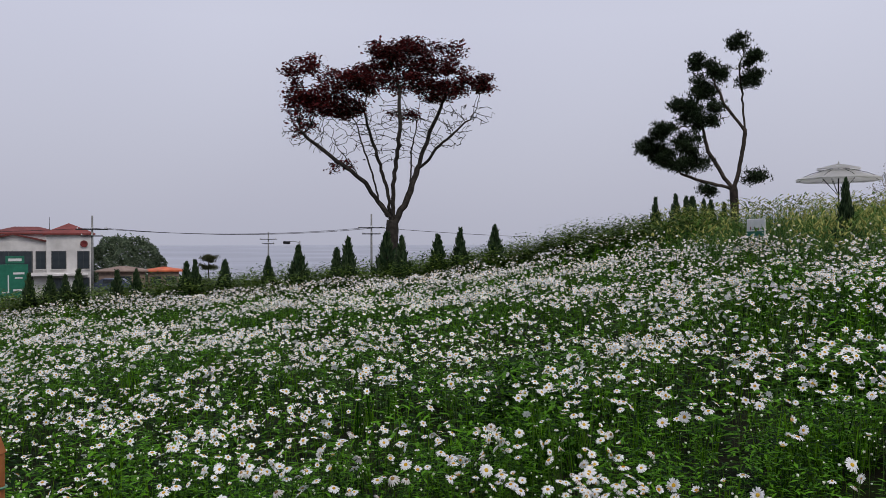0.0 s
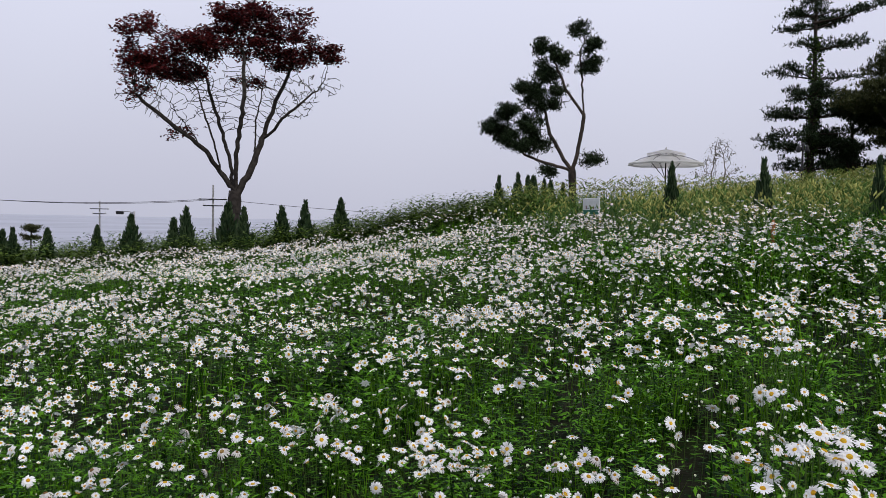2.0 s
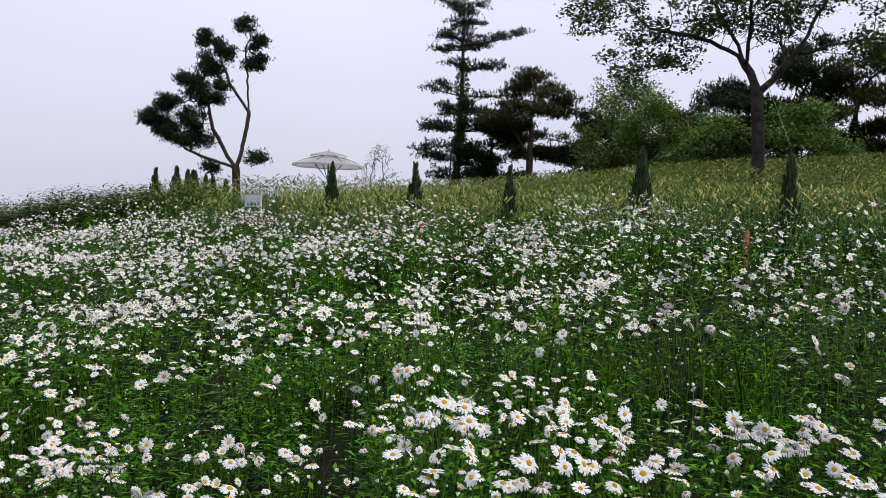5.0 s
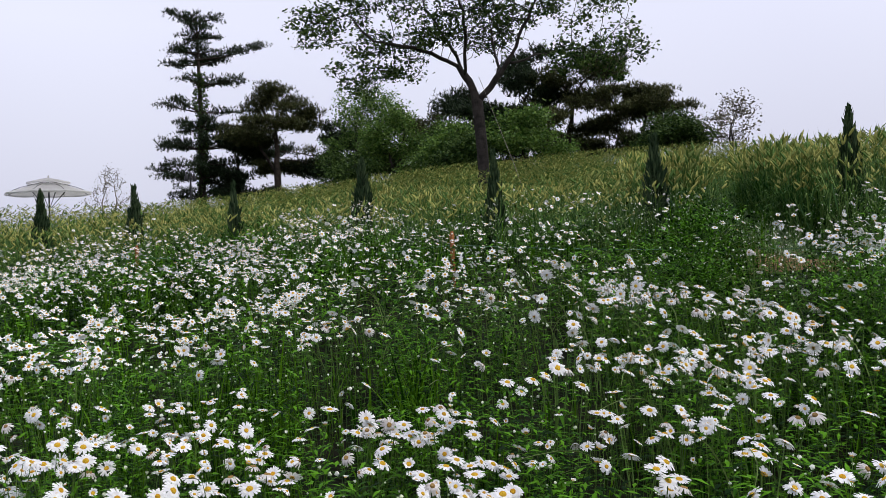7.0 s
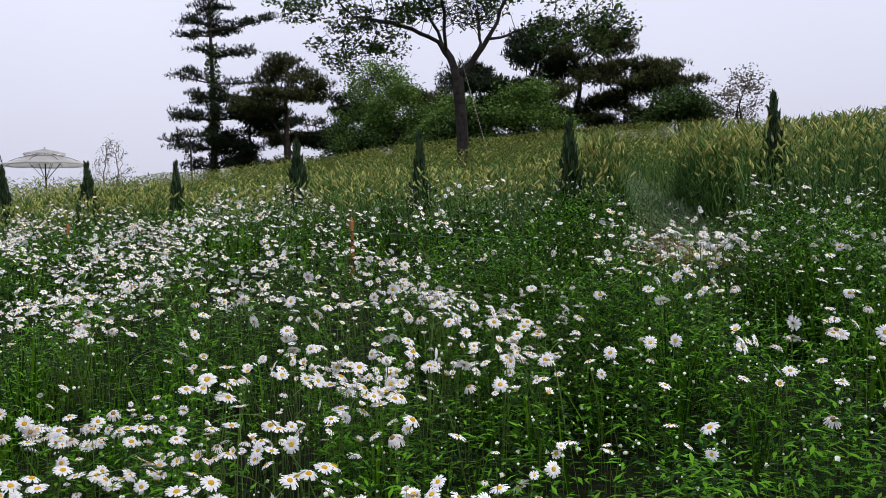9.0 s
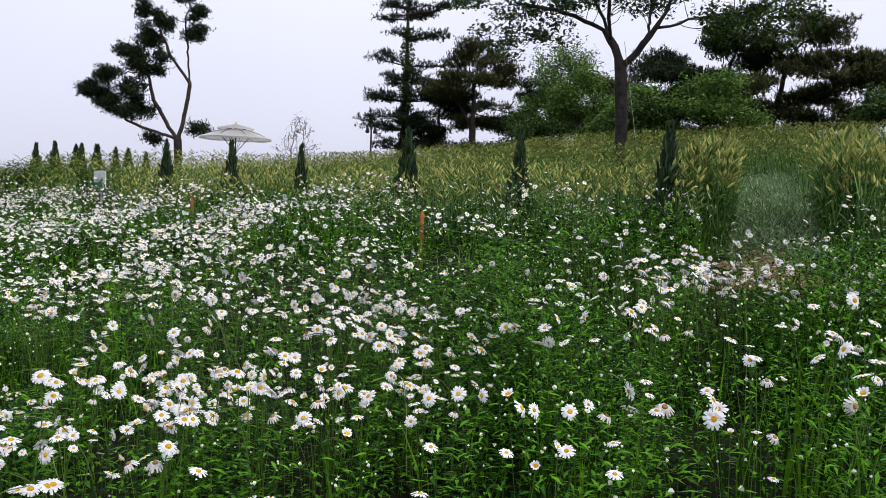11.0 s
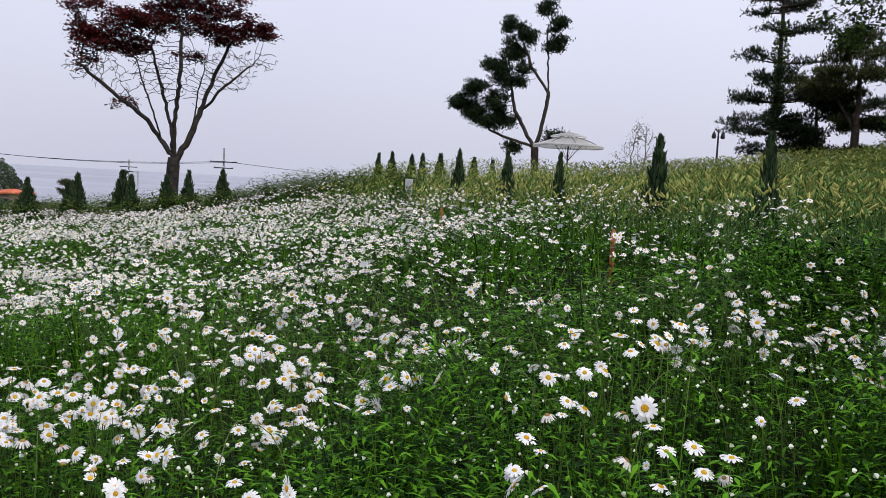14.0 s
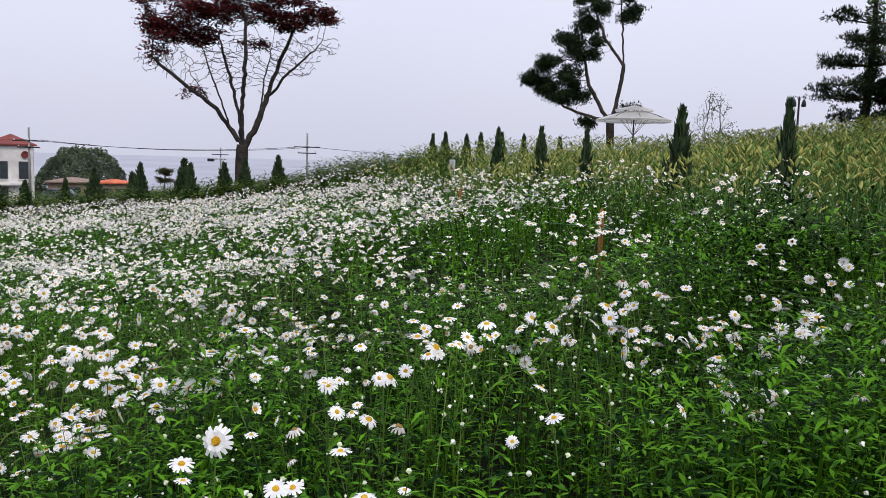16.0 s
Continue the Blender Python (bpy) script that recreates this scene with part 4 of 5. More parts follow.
def meadow(name, label, xs, ys, high, near):
    """Daisies with stalks and buds in one sheet of stuff."""
    m = Mesh()
    z = ground_z(xs, ys)
    dire = rng.uniform(0, 2 * np.pi, len(xs))
    rot = turns(dire, np.zeros_like(dire), dire)
    top = np.stack([xs + 0.12 * high * np.cos(dire), ys + 0.12 * high * np.sin(dire), z + high], -1)
    base = np.stack([xs, ys, z], -1)
    stems = Mesh()
    pick = np.arange(len(xs)) if near else np.arange(0, len(xs), 3)
    scatter(stems, STEM, base[pick], rot[pick], np.stack([high[pick]] * 3, -1))
    sv, sf, sm = stems.arrays()
    m.add(sv, sf, 3)
    kind = rng.uniform(0, 1, len(xs))
    face = np.where(rng.uniform(0, 1, len(xs)) < 0.6, rng.normal(-1.7, 0.9, len(xs)), rng.uniform(0, 6.28, len(xs)))
    tilt = np.abs(rng.normal(0.55, 0.42, len(xs)))
    hr = turns(rng.uniform(0, 6.28, len(xs)), tilt, face)
    size = (0.38 + 0.66 * rng.uniform(0, 1, len(xs)) ** 0.85) * (0.96 if near else 0.92)
    if near:
        edges = [0, 0.30, 0.52, 0.66, 0.75]
        for i in range(4):
            s = (kind >= edges[i]) & (kind < edges[i + 1])
            v, f, mm = FULL[i]
            scatter(m, (v, f, mm if i < 3 else mm + 4), top[s], hr[s], size[s])
    else:
        for i in range(2):
            s = (kind >= 0.44 * i) & (kind < 0.44 * (i + 1))
            scatter(m, FAR_HEAD[i], top[s], hr[s], size[s] * 1.05)
    if near:
        s = (kind >= 0.75) & (kind < 0.92)
        scatter(m, HALF, top[s], hr[s], size[s] * 1.1)
    s = kind >= (0.92 if near else 0.88)
    scatter(m, BUD, top[s], hr[s], size[s] * (1.0 if near else 1.3))
    mats = [M["petal"], M["disc"], M["bud"], M["stem"], M["petal_old"], M["disc_old"]]
    ob = new(name, m.data(name, mats))
    return tagged(ob, label, "flowers", kind="stuff")


x, y = field(100000, -17, 12, -5.5, 21)
keep = rng.uniform(0, 1, len(x)) < flower_share(x, y) * (0.45 + 0.05 * smooth(5, 9, y)) * np.where(behind(x, y), 0.3, 1)
x, y = x[keep], y[keep]
# each plant opens a handful of heads close together
times = rng.choice([1, 1, 2, 3, 4, 6], len(x))
tall = np.repeat(rng.uniform(0.86, 1.06, len(x)), times)
x, y = np.repeat(x, times), np.repeat(y, times)
x, y = x + rng.normal(0, 0.055, len(x)), y + rng.normal(0, 0.055, len(x))
d = reach(x, y)
h = plant_height(x, y) * tall * rng.uniform(0.92, 1.10, len(x))
near = d < 4.6
hero = (d > 1.7) & (d < 3.4) & (x > -0.8) & (x < 6.6) & (y > 1.0) & (y < 3.0)
hero &= np.cumsum(hero) <= 200
HX, HY, HH = x[hero], y[hero], h[hero]
meadow("daisies_by_the_trail", "white daisies with yellow centres on leafy stalks", x[near & ~hero], y[near & ~hero], h[near & ~hero], True)
meadow("daisy_meadow", "dense drift of white daisies across the slope", x[~near], y[~near], h[~near], False)

# small unopened buds between the flowers
bx_, by_ = field(42000, -9, 12, -5.5, 9)
keep = rng.uniform(0, 1, len(bx_)) < 0.35 + 0.5 * patch(bx_, by_, 1.1, 6.0)
bx_, by_ = bx_[keep], by_[keep]
bm_ = Mesh()
bh = plant_height(bx_, by_) * rng.uniform(0.62, 1.05, len(bx_))
scatter(bm_, BUD, np.stack([bx_, by_, ground_z(bx_, by_) + bh], -1), orient(len(bx_), 0.9, rng), 0.4 + 0.65 * rng.uniform(0, 1, len(bx_)) ** 2)
tagged(new("daisy_buds", bm_.data("daisy_buds", [M["petal"], M["disc"], M["bud"]])), "small pale daisy buds among green leaves", "flower buds", kind="stuff")

# leafy green growth and grass
for name, label, n, lo, hi, temps, mat, s0, s1, kx in [
    ("daisy_leaves", "narrow dark green daisy leaves on upright stalks", 74000, 0, 5.0, LEAFY, "leaf", 0.75, 1.0, (-5, 12, -5.5, 7)),
    ("meadow_leaves", "green daisy foliage under the flowers", 54000, 5.0, 40, LEAFY_FAR, "leaf", 0.8, 1.0, (-17, 12, -5.5, 21)),
    ("grass_tufts", "fresh green grass between the daisies", 36000, 0, 5.5, BLADES, "grass", 0.55, 1.0, (-5, 12, -5.5, 7)),
    ("meadow_grass", "fresh green grass on the slope", 45000, 5.5, 40, BLADES_FAR, "grass", 0.7, 1.05, (-17, 12, -5.5, 21)),
]:
    x, y = field(n, *kx)
    if "leaves" in name:
        hx, hy = [np.concatenate([rng.normal(q[i], q[2] * 0.6, 200) for q in HUMMOCKS]) for i in (0, 1)]
        x, y = np.concatenate([x, hx]), np.concatenate([y, hy])
    d = reach(x, y)
    ok = (d >= lo) & (d < hi) & (~behind(x, y) | (rng.uniform(0, 1, len(x)) < 0.35))
    if "grass" in name:
        ok &= rng.uniform(0, 1, len(x)) < (0.25 + 0.9 * patch(x, y, 1.1, 8.0)) * (1 - 0.75 * smooth(2.2, 4.2, x) * smooth(8, 6, y))
    x, y = x[ok], y[ok]
    m = Mesh()
    bush = swell(x, y, HUMMOCKS)
    hump = np.clip(mound(x, y) + bush, 0, 1) * (1 - 0.75 * swell(x, y, HOLLOWS))
    ok = rng.uniform(0, 1, len(x)) < (0.015 if hi < 10 else 0.40) + 1.0 * hump
    x, y, hump, bush = x[ok], y[ok], hump[ok], bush[ok]
    hh = plant_height(x, y) * rng.uniform(s0, s1, len(x)) * ((0.40 if hi < 10 else 0.66) + (0.66 if hi < 10 else 0.38) * hump + 0.22 * bush)
    k = rng.integers(0, len(temps), len(x))
    for i, tpl in enumerate(temps):
        s = k == i
        wide = 1.0 if hi < 10 else 1.15
        sc = np.stack([np.full(s.sum(), wide) if "leaves" in name else hh[s] * wide, np.full(s.sum(), wide) if "leaves" in name else hh[s] * wide, hh[s]], -1)
        scatter(m, tpl, np.stack([x[s], y[s], ground_z(x[s], y[s])], -1), turns(rng.uniform(0, 6.28, s.sum()), np.abs(rng.normal(0, 0.16, s.sum())), rng.uniform(0, 6.28, s.sum())), sc)
    tagged(new(name, m.data(name, [M[mat]])), label, "grass" if "grass" in name else "foliage", kind="stuff")


# long stalks that have sagged over the leaves
lx, ly = field(1000, 2.2, 9, 1.0, 4.2)
ok = rng.uniform(0, 1, len(lx)) < 0.75 * smooth(2.0, 4.5, lx)
ok &= np.cumsum(ok) < 420
m = Mesh()
for px, py in zip(lx[ok], ly[ok]):
    a, ln, lift, bend = rng.normal(2.4, 0.9), rng.uniform(0.2, 0.5), rng.uniform(0.02, 0.12), rng.normal(0, 0.12)
    ph = float(plant_height(px, py)) * rng.uniform(0.55, 0.9)
    pz = float(ground_z(px, py)) + ph
    c, s_ = math.cos(a) * ln, math.sin(a) * ln
    run = [(px, py, pz - ph * 0.6), (px + c * 0.12, py + s_ * 0.12, pz - ph * 0.15), (px + c * 0.4 - s_ * bend, py + s_ * 0.4 + c * bend, pz + lift), (px + c * 0.75, py + s_ * 0.75, pz + lift * 0.9), (px + c, py + s_, pz + lift * rng.uniform(-0.3, 1.0))]
    m.add(*tube(curve_points(run, 10), np.linspace(0.0032, 0.0015, 10), 3, False))
tagged(new("sagging_stalks", m.data("sagging_stalks", [M["stalk_pale"]])), "long pale green stalks sagging over the leaves", "stalks", kind="stuff")

# grain: stalks, leaves and nodding ears
def grain_template(seed, sides, full):
    """One grain plant, one unit high. Slots: 0 stalk and leaves, 1 ear."""
    r = np.random.default_rng(seed)
    m = Mesh()
    nod = r.uniform(0.02, 0.10)
    if full:
        v, f = tube([(0, 0, 0), (0.005, 0, 0.45), (0.02, 0, 0.86)], [0.0035, 0.003, 0.002], 3, False)
        m.add(v, f, 0)
    else:
        m.add([(-0.006, 0, 0.0), (0.006, 0, 0.0), (0.02, 0, 0.88)], [(0, 1, 2)], 0)
    for i in range(4 if full else 1):
        a, z, ln, w = r.uniform(0, 6.28), r.uniform(0.15, 0.6), r.uniform(0.18, 0.34), 0.007 if full else 0.008
        d, s = np.array([np.cos(a), np.sin(a), 0]), np.array([-np.sin(a), np.cos(a), 0])
        c = np.array([0.008, 0, z])
        m.add([c - s * w * 0.6, c + s * w * 0.6, c + d * ln * 0.4 - s * w + [0, 0, ln * 0.7], c + d * ln * 0.4 + s * w + [0, 0, ln * 0.7], c + d * ln * 0.9 + [0, 0, ln * 0.55]], [(0, 1, 3), (0, 3, 2), (2, 3, 4)], 0)
    nod *= 0.6 if full else 1.1
    low = 0.925
    pts = [(0.02, 0, low), (0.022 + nod * 0.3, 0, low + 0.018), (0.026 + nod, 0, 0.975), (0.026 + nod * 1.7, 0, 1.0)]
    if full:
        v, f = tube(pts, [0.005, 0.014, 0.013, 0.003], sides, False)
        m.add(v, f, 1)
    else:
        w, (p0, p1, p2, p3) = 0.014, [np.array(q) for q in pts]
        mid = (p1 + p2) / 2
        m.add([p0, mid + [w, 0, 0], p3, mid - [w, 0, 0]], [(0, 1, 2), (0, 2, 3)], 1)
        m.add([p0, mid + [0, w, 0], p3, mid - [0, w, 0]], [(0, 1, 2), (0, 2, 3)], 1)
    if full:
        for i in range(4):
            t = r.uniform(0.2, 1.0)
            c = np.array([np.interp(t * 3, range(4), [q[k] for q in pts]) for k in range(3)])
            a = r.uniform(0, 6.28)
            d = np.array([np.cos(a) * 0.025 + nod * 0.5, np.sin(a) * 0.025, 0.06])
            s = np.array([-np.sin(a), np.cos(a), 0]) * 0.0016
            m.add([c - s, c + s, c + d], [(0, 1, 2)], 1)
    return m.arrays()


GRAIN = [grain_template(i, 4, True) for i in range(4)]
GRAIN_FAR = [grain_template(20 + i, 3, False) for i in range(3)]


def grain_height(x, y):
    return 0.78 + 0.14 * patch(x, y, 0.8, 3.0) + 0.30 * smooth(7.5, 3.5, y) * smooth(8.5, 10.0, x)


def grain_spots(n, x0, x1, y0, y1):
    x, y = rng.uniform(x0, x1, n), rng.uniform(y0, y1, n)
    g = x - row_x(y)
    ok = (g > -1.5 - 1.1 * smooth(9, 13, y) + 1.1 * patch(x, y, 2.0, 5.0)) & (line_gap(x, y, LANE) > 0.52) & (y > -2.5 + 0.12 * (x - 9)) & (y < 31 + 0.35 * x) & (x < 30) & (line_gap(x, y, BOARD_GAP) > 0.5)
    ok &= rng.uniform(0, 1, len(x)) < smooth(-1.6 - 1.2 * smooth(9, 13, y), 0.3, g) * 0.85 + 0.15
    return x[ok], y[ok], g[ok]


for name, label, n, rect, lo, hi, temps, wide in [
    ("grain_edge", "ripening yellow-green grain at the edge of the daisies", 36000, (3.2, 17, -2.5, 17), -3, 3.0, GRAIN, 1.0),
    ("grain_field", "ripening yellow-green grain field over the crest", 76000, (4, 30, -2.5, 34), 3.0, 40, GRAIN_FAR, 1.15),
]:
    x, y, g = grain_spots(n, *rect)
    ok = (g >= lo) & (g < hi) | (y > 17) & (lo > 0) & (g > -1)
    x, y = x[ok], y[ok]
    m = Mesh()
    hh = grain_height(x, y) * rng.uniform(0.62, 1.16, len(x))
    k = rng.integers(0, len(temps), len(x))
    for i, tpl in enumerate(temps):
        s = k == i
        n_s = int(s.sum())
        scatter(m, tpl, np.stack([x[s], y[s], ground_z(x[s], y[s])], -1), turns(rng.uniform(0, 6.28, n_s), np.abs(rng.normal(0, 0.12, n_s)), rng.uniform(0, 6.28, n_s)), np.stack([np.full(n_s, wide), np.full(n_s, wide), hh[s]], -1))
    tagged(new(name, m.data(name, [M["stalk"], M["ear"]])), label, "grain", kind="stuff")

# tall green grain that walls the lane
x, y = rng.uniform(8.9, 13, 22000), rng.uniform(2.2, 8.5, 22000)
gap = line_gap(x, y, LANE)
ok = (gap > 0.5) & (gap < 0.95) & (x > row_x(y) - 0.2) & ((y > np.interp(x, LANE[:, 0], LANE[:, 1])) | (x > 9.9))
ok &= (x < 11.2) | (gap > 0.6)
x, y = x[ok], y[ok]
m = Mesh()
hh = 1.12 * (0.82 + 0.3 * patch(x, y, 2.6, 3.0)) * rng.uniform(0.7, 1.1, len(x))
scatter(m, GRAIN[2], np.stack([x, y, ground_z(x, y)], -1), orient(len(x), 0.16, rng), np.stack([np.full(len(x), 1.1)] * 2 + [hh], -1))
tagged(new("lane_grain", m.data("lane_grain", [M["stalk_green"], M["ear"]])), "tall green grain standing beside the path", "grain", kind="stuff")

# weeds on the rounded shoulder behind the daisies
x, y = rng.uniform(-13, 9, 30000), rng.uniform(17, 27, 30000)
ok = (y > 19.8 + 0.12 * x - 1.9 * smooth(1.0, 3.5, x)) & (x < row_x(y) + 0.8) & (y < 24.5 + 0.25 * x)
x, y = x[ok], y[ok]
m = Mesh()
hh = (0.62 + 0.40 * patch(x, y, 1.7, 2.0)) * rng.uniform(0.7, 1.15, len(x))
scatter(m, LEAFY_FAR[0], np.stack([x, y, ground_z(x, y)], -1), orient(len(x), 0.25, rng), np.stack([np.full(len(x), 2.1)] * 2 + [hh], -1))
tagged(new("crest_weeds", m.data("crest_weeds", [M["weed"]])), "tangled green weeds along the crest", "weeds", kind="stuff")


# ---- single daisies nearest the trail ----
def daisy(i, faded):
    """One daisy: stalk, petals, middle and two leaves."""
    ob = thing("daisy", "drooping faded daisy with browning centre" if faded else "white daisy with a yellow centre on a leafy stalk", "flower", group="daisies nearest the trail")
    st = Mesh().add(*tube([(0, 0, 0), (0.02, 0, 0.3), (0.05, 0.01, 0.6)], [0.003, 0.0026, 0.002], 4))
    part("stem", st, M["stem"], ob)
    tilt = np.array(Euler((0.5 - 0.25 * i, 0.35 * (i % 2), 0)).to_matrix())
    off = np.array([0.05, 0.01, 0.6])
    v, f, m = FULL[3 if faded else i % 3]
    v = v @ tilt.T + off
    part("petals", Mesh().add(v, f[m == 0]), M["petal_old" if faded else "petal"], ob)
    dv, df = disc(0.0115, 0.007, 14)
    part("centre", Mesh().add(dv @ tilt.T + off, df), M["disc_old" if faded else "disc"], ob, "", True)
    for k in range(3):
        a = 2.1 * k + i
        d, s_ = np.array([math.cos(a), math.sin(a), 0]), np.array([-math.sin(a), math.cos(a), 0])
        c = np.array([0.01 * k, 0, 0.12 + 0.12 * k])
        lf = Mesh().add([c, c + d * 0.05 - s_ * 0.010 + [0, 0, 0.035], c + d * 0.05 + s_ * 0.010 + [0, 0, 0.035], c + d * 0.11 + [0, 0, 0.03]], [(0, 2, 1), (1, 2, 3)])
        part("leaf", lf, M["leaf"], ob)
    return ob


models = [daisy(0, False), daisy(1, False), daisy(2, False), daisy(3, True)]
hr_ = np.random.default_rng(5)
for j, (px, py, ph) in enumerate(zip(HX, HY, HH)):
    k = 3 if j % 9 == 8 else j % 3
    m = Matrix.LocRotScale((px, py, float(ground_z(px, py)) - 0.01), Euler((hr_.uniform(-0.1, 0.25), hr_.uniform(-0.15, 0.15), hr_.uniform(-0.9, 0.9))), None)
    if models[k].location.length == 0:
        models[k].matrix_basis = m
        models[k].scale = (1, 1, ph / 0.6)
    else:
        ob = copy_thing(models[k], m)
        ob.scale = (1, 1, ph / 0.6)

# ---- the trodden lane into the grain ----
lane = Mesh()
cx = np.array([np.interp(t, np.linspace(0, 1, len(LANE)), LANE[:, 0]) for t in np.linspace(0, 1, 40)])
cy = np.array([np.interp(t, np.linspace(0, 1, len(LANE)), LANE[:, 1]) for t in np.linspace(0, 1, 40)])
dx, dy = np.gradient(cx), np.gradient(cy)
ln = np.hypot(dx, dy)
strip = []
for k in np.linspace(-1, 1, 7):
    wd = (0.62 - 0.15 * smooth(9, 12, cx)) * k * (0.75 + 0.3 * np.sin(np.arange(40) * 0.9 + k))
    sx, sy = cx - dy / ln * wd, cy + dx / ln * wd
    strip.append(np.stack([sx, sy, ground_z(sx, sy) + 0.035 * (1 - abs(k)) + 0.012], -1))
strip = np.stack(strip, 1)
ii = (np.arange(39)[:, None] * 7 + np.arange(6)[None]).ravel()
lane.add(strip, np.concatenate([np.stack([ii, ii + 7, ii + 8], -1), np.stack([ii, ii + 8, ii + 1], -1)]))
structure("trodden_path", lane, M["soil"], "narrow brown earth path into the grain", "path", True)
sx, sy = rng.uniform(8.5, 18, 14000), rng.uniform(2.2, 9.5, 14000)
ok = (line_gap(sx, sy, LANE[1:]) < 0.52) & (rng.uniform(0, 1, len(sx)) < smooth(9.3, 10.8, sx) * 0.9 + 0.03)
sx, sy = sx[ok], sy[ok]
m = Mesh()
scatter(m, GRAIN[1], np.stack([sx, sy, ground_z(sx, sy) + 0.03 + 0.10 * rng.uniform(0, 1, len(sx)) * smooth(9.2, 11.0, sx)], -1), turns(rng.uniform(0, 6.28, len(sx)), rng.uniform(1.3, 1.55, len(sx)), rng.normal(0.5, 0.7, len(sx))), np.stack([np.full(len(sx), 0.9)] * 2 + [np.full(len(sx), 0.8)], -1))
tagged(new("flattened_grain", m.data("flattened_grain", [M["straw"], M["straw"]])), "pale flattened grain stems lying over the path", "straw", kind="stuff")

# ---- stakes, string and the field board ----
def stake(x, y, top):
    z = float(ground_z(x, y)) - 0.15
    ob = thing("marker_stake", "short orange wooden marker stake in the daisies", "stake", (x, y, z), group="orange marker stakes")
    part("post", box(0.042, 0.038, top - z - 0.05, 0.005), M["stake"], ob)
    cap = from_bm(cone_bm(0.032, 0.012, 0.06, 4))
    cp = part("tip", cap, M["stake"], ob)
    cp.location = (0, 0, top - z - 0.05)
    cp.rotation_euler = (0, 0, radians(45))
    part("knot", Mesh().add(*tube([(0.03 * math.cos(a), 0.03 * math.sin(a), top - z - 0.17) for a in np.linspace(0, 6.28, 13)], [0.005] * 13, 5)), M["string"], ob, "green string knot")
    return ob


def cone_bm(r1, r2, h, n):
    bm = bmesh.new()
    bmesh.ops.create_cone(bm, cap_ends=True, segments=n, radius1=r1, radius2=r2, depth=h, matrix=Matrix.Translation((0, 0, h / 2)))
    return bm


STAKES = [(5.61, 10.08, 1.55), (6.95, 5.81, 1.54), (8.3, -0.6, 1.45)]
for sx_, sy_, st_ in STAKES + [(-1.82, 3.18, 0.82)]:
    stake(sx_, sy_, st_)
for (x0, y0, z0), (x1, y1, z1) in zip(STAKES[:-1], STAKES[1:]):
    t = np.linspace(0, 1, 14)
    pts = np.stack([x0 + (x1 - x0) * t, y0 + (y1 - y0) * t, z0 + (z1 - z0) * t - 0.14 - 0.10 * 4 * t * (1 - t)], -1)
    tagged(new("boundary_string", Mesh().add(*tube(pts, [0.003] * 14, 4)).data("boundary_string", [M["string"]])), "thin green string tied between orange stakes", "string", group="boundary strings")

board = thing("field_board", "small white notice board with red marks on a post", "sign", (5.35, 16.36, float(ground_z(5.35, 16.36)) - 0.1))
top_z = 1.80 - board.location.z
part("post", Mesh().add(*tube([(0, 0, 0), (0, 0, top_z)], [0.02, 0.02], 8)), M["metal_grey"], board)
panel = part("panel", box(0.66, 0.02, 0.34, 0.006), M["sign_white"], board, "white board")
panel.location = (0, -0.03, top_z - 0.15)
stripe = part("green_stripe", box(0.64, 0.006, 0.09, 0.001), M["sign_green"], panel, "green stripe")
stripe.location = (0, -0.013, 0.012)
for k, (ox, oz, w_, h_) in enumerate([(-0.18, 0.14, 0.04, 0.11), (-0.10, 0.15, 0.07, 0.03), (-0.02, 0.13, 0.03, 0.13), (0.06, 0.18, 0.08, 0.03), (0.12, 0.12, 0.03, 0.10), (0.20, 0.16, 0.06, 0.03)]):
    mk = part("mark", box(w_ * 0.8, 0.006, h_ * 0.6, 0.001), M["sign_green" if k % 2 else "red_paint"], panel)
    mk.location = (ox, -0.013, 0.10 + (oz - 0.10) * 0.6)
board.rotation_euler = (0, 0, radians(-79))

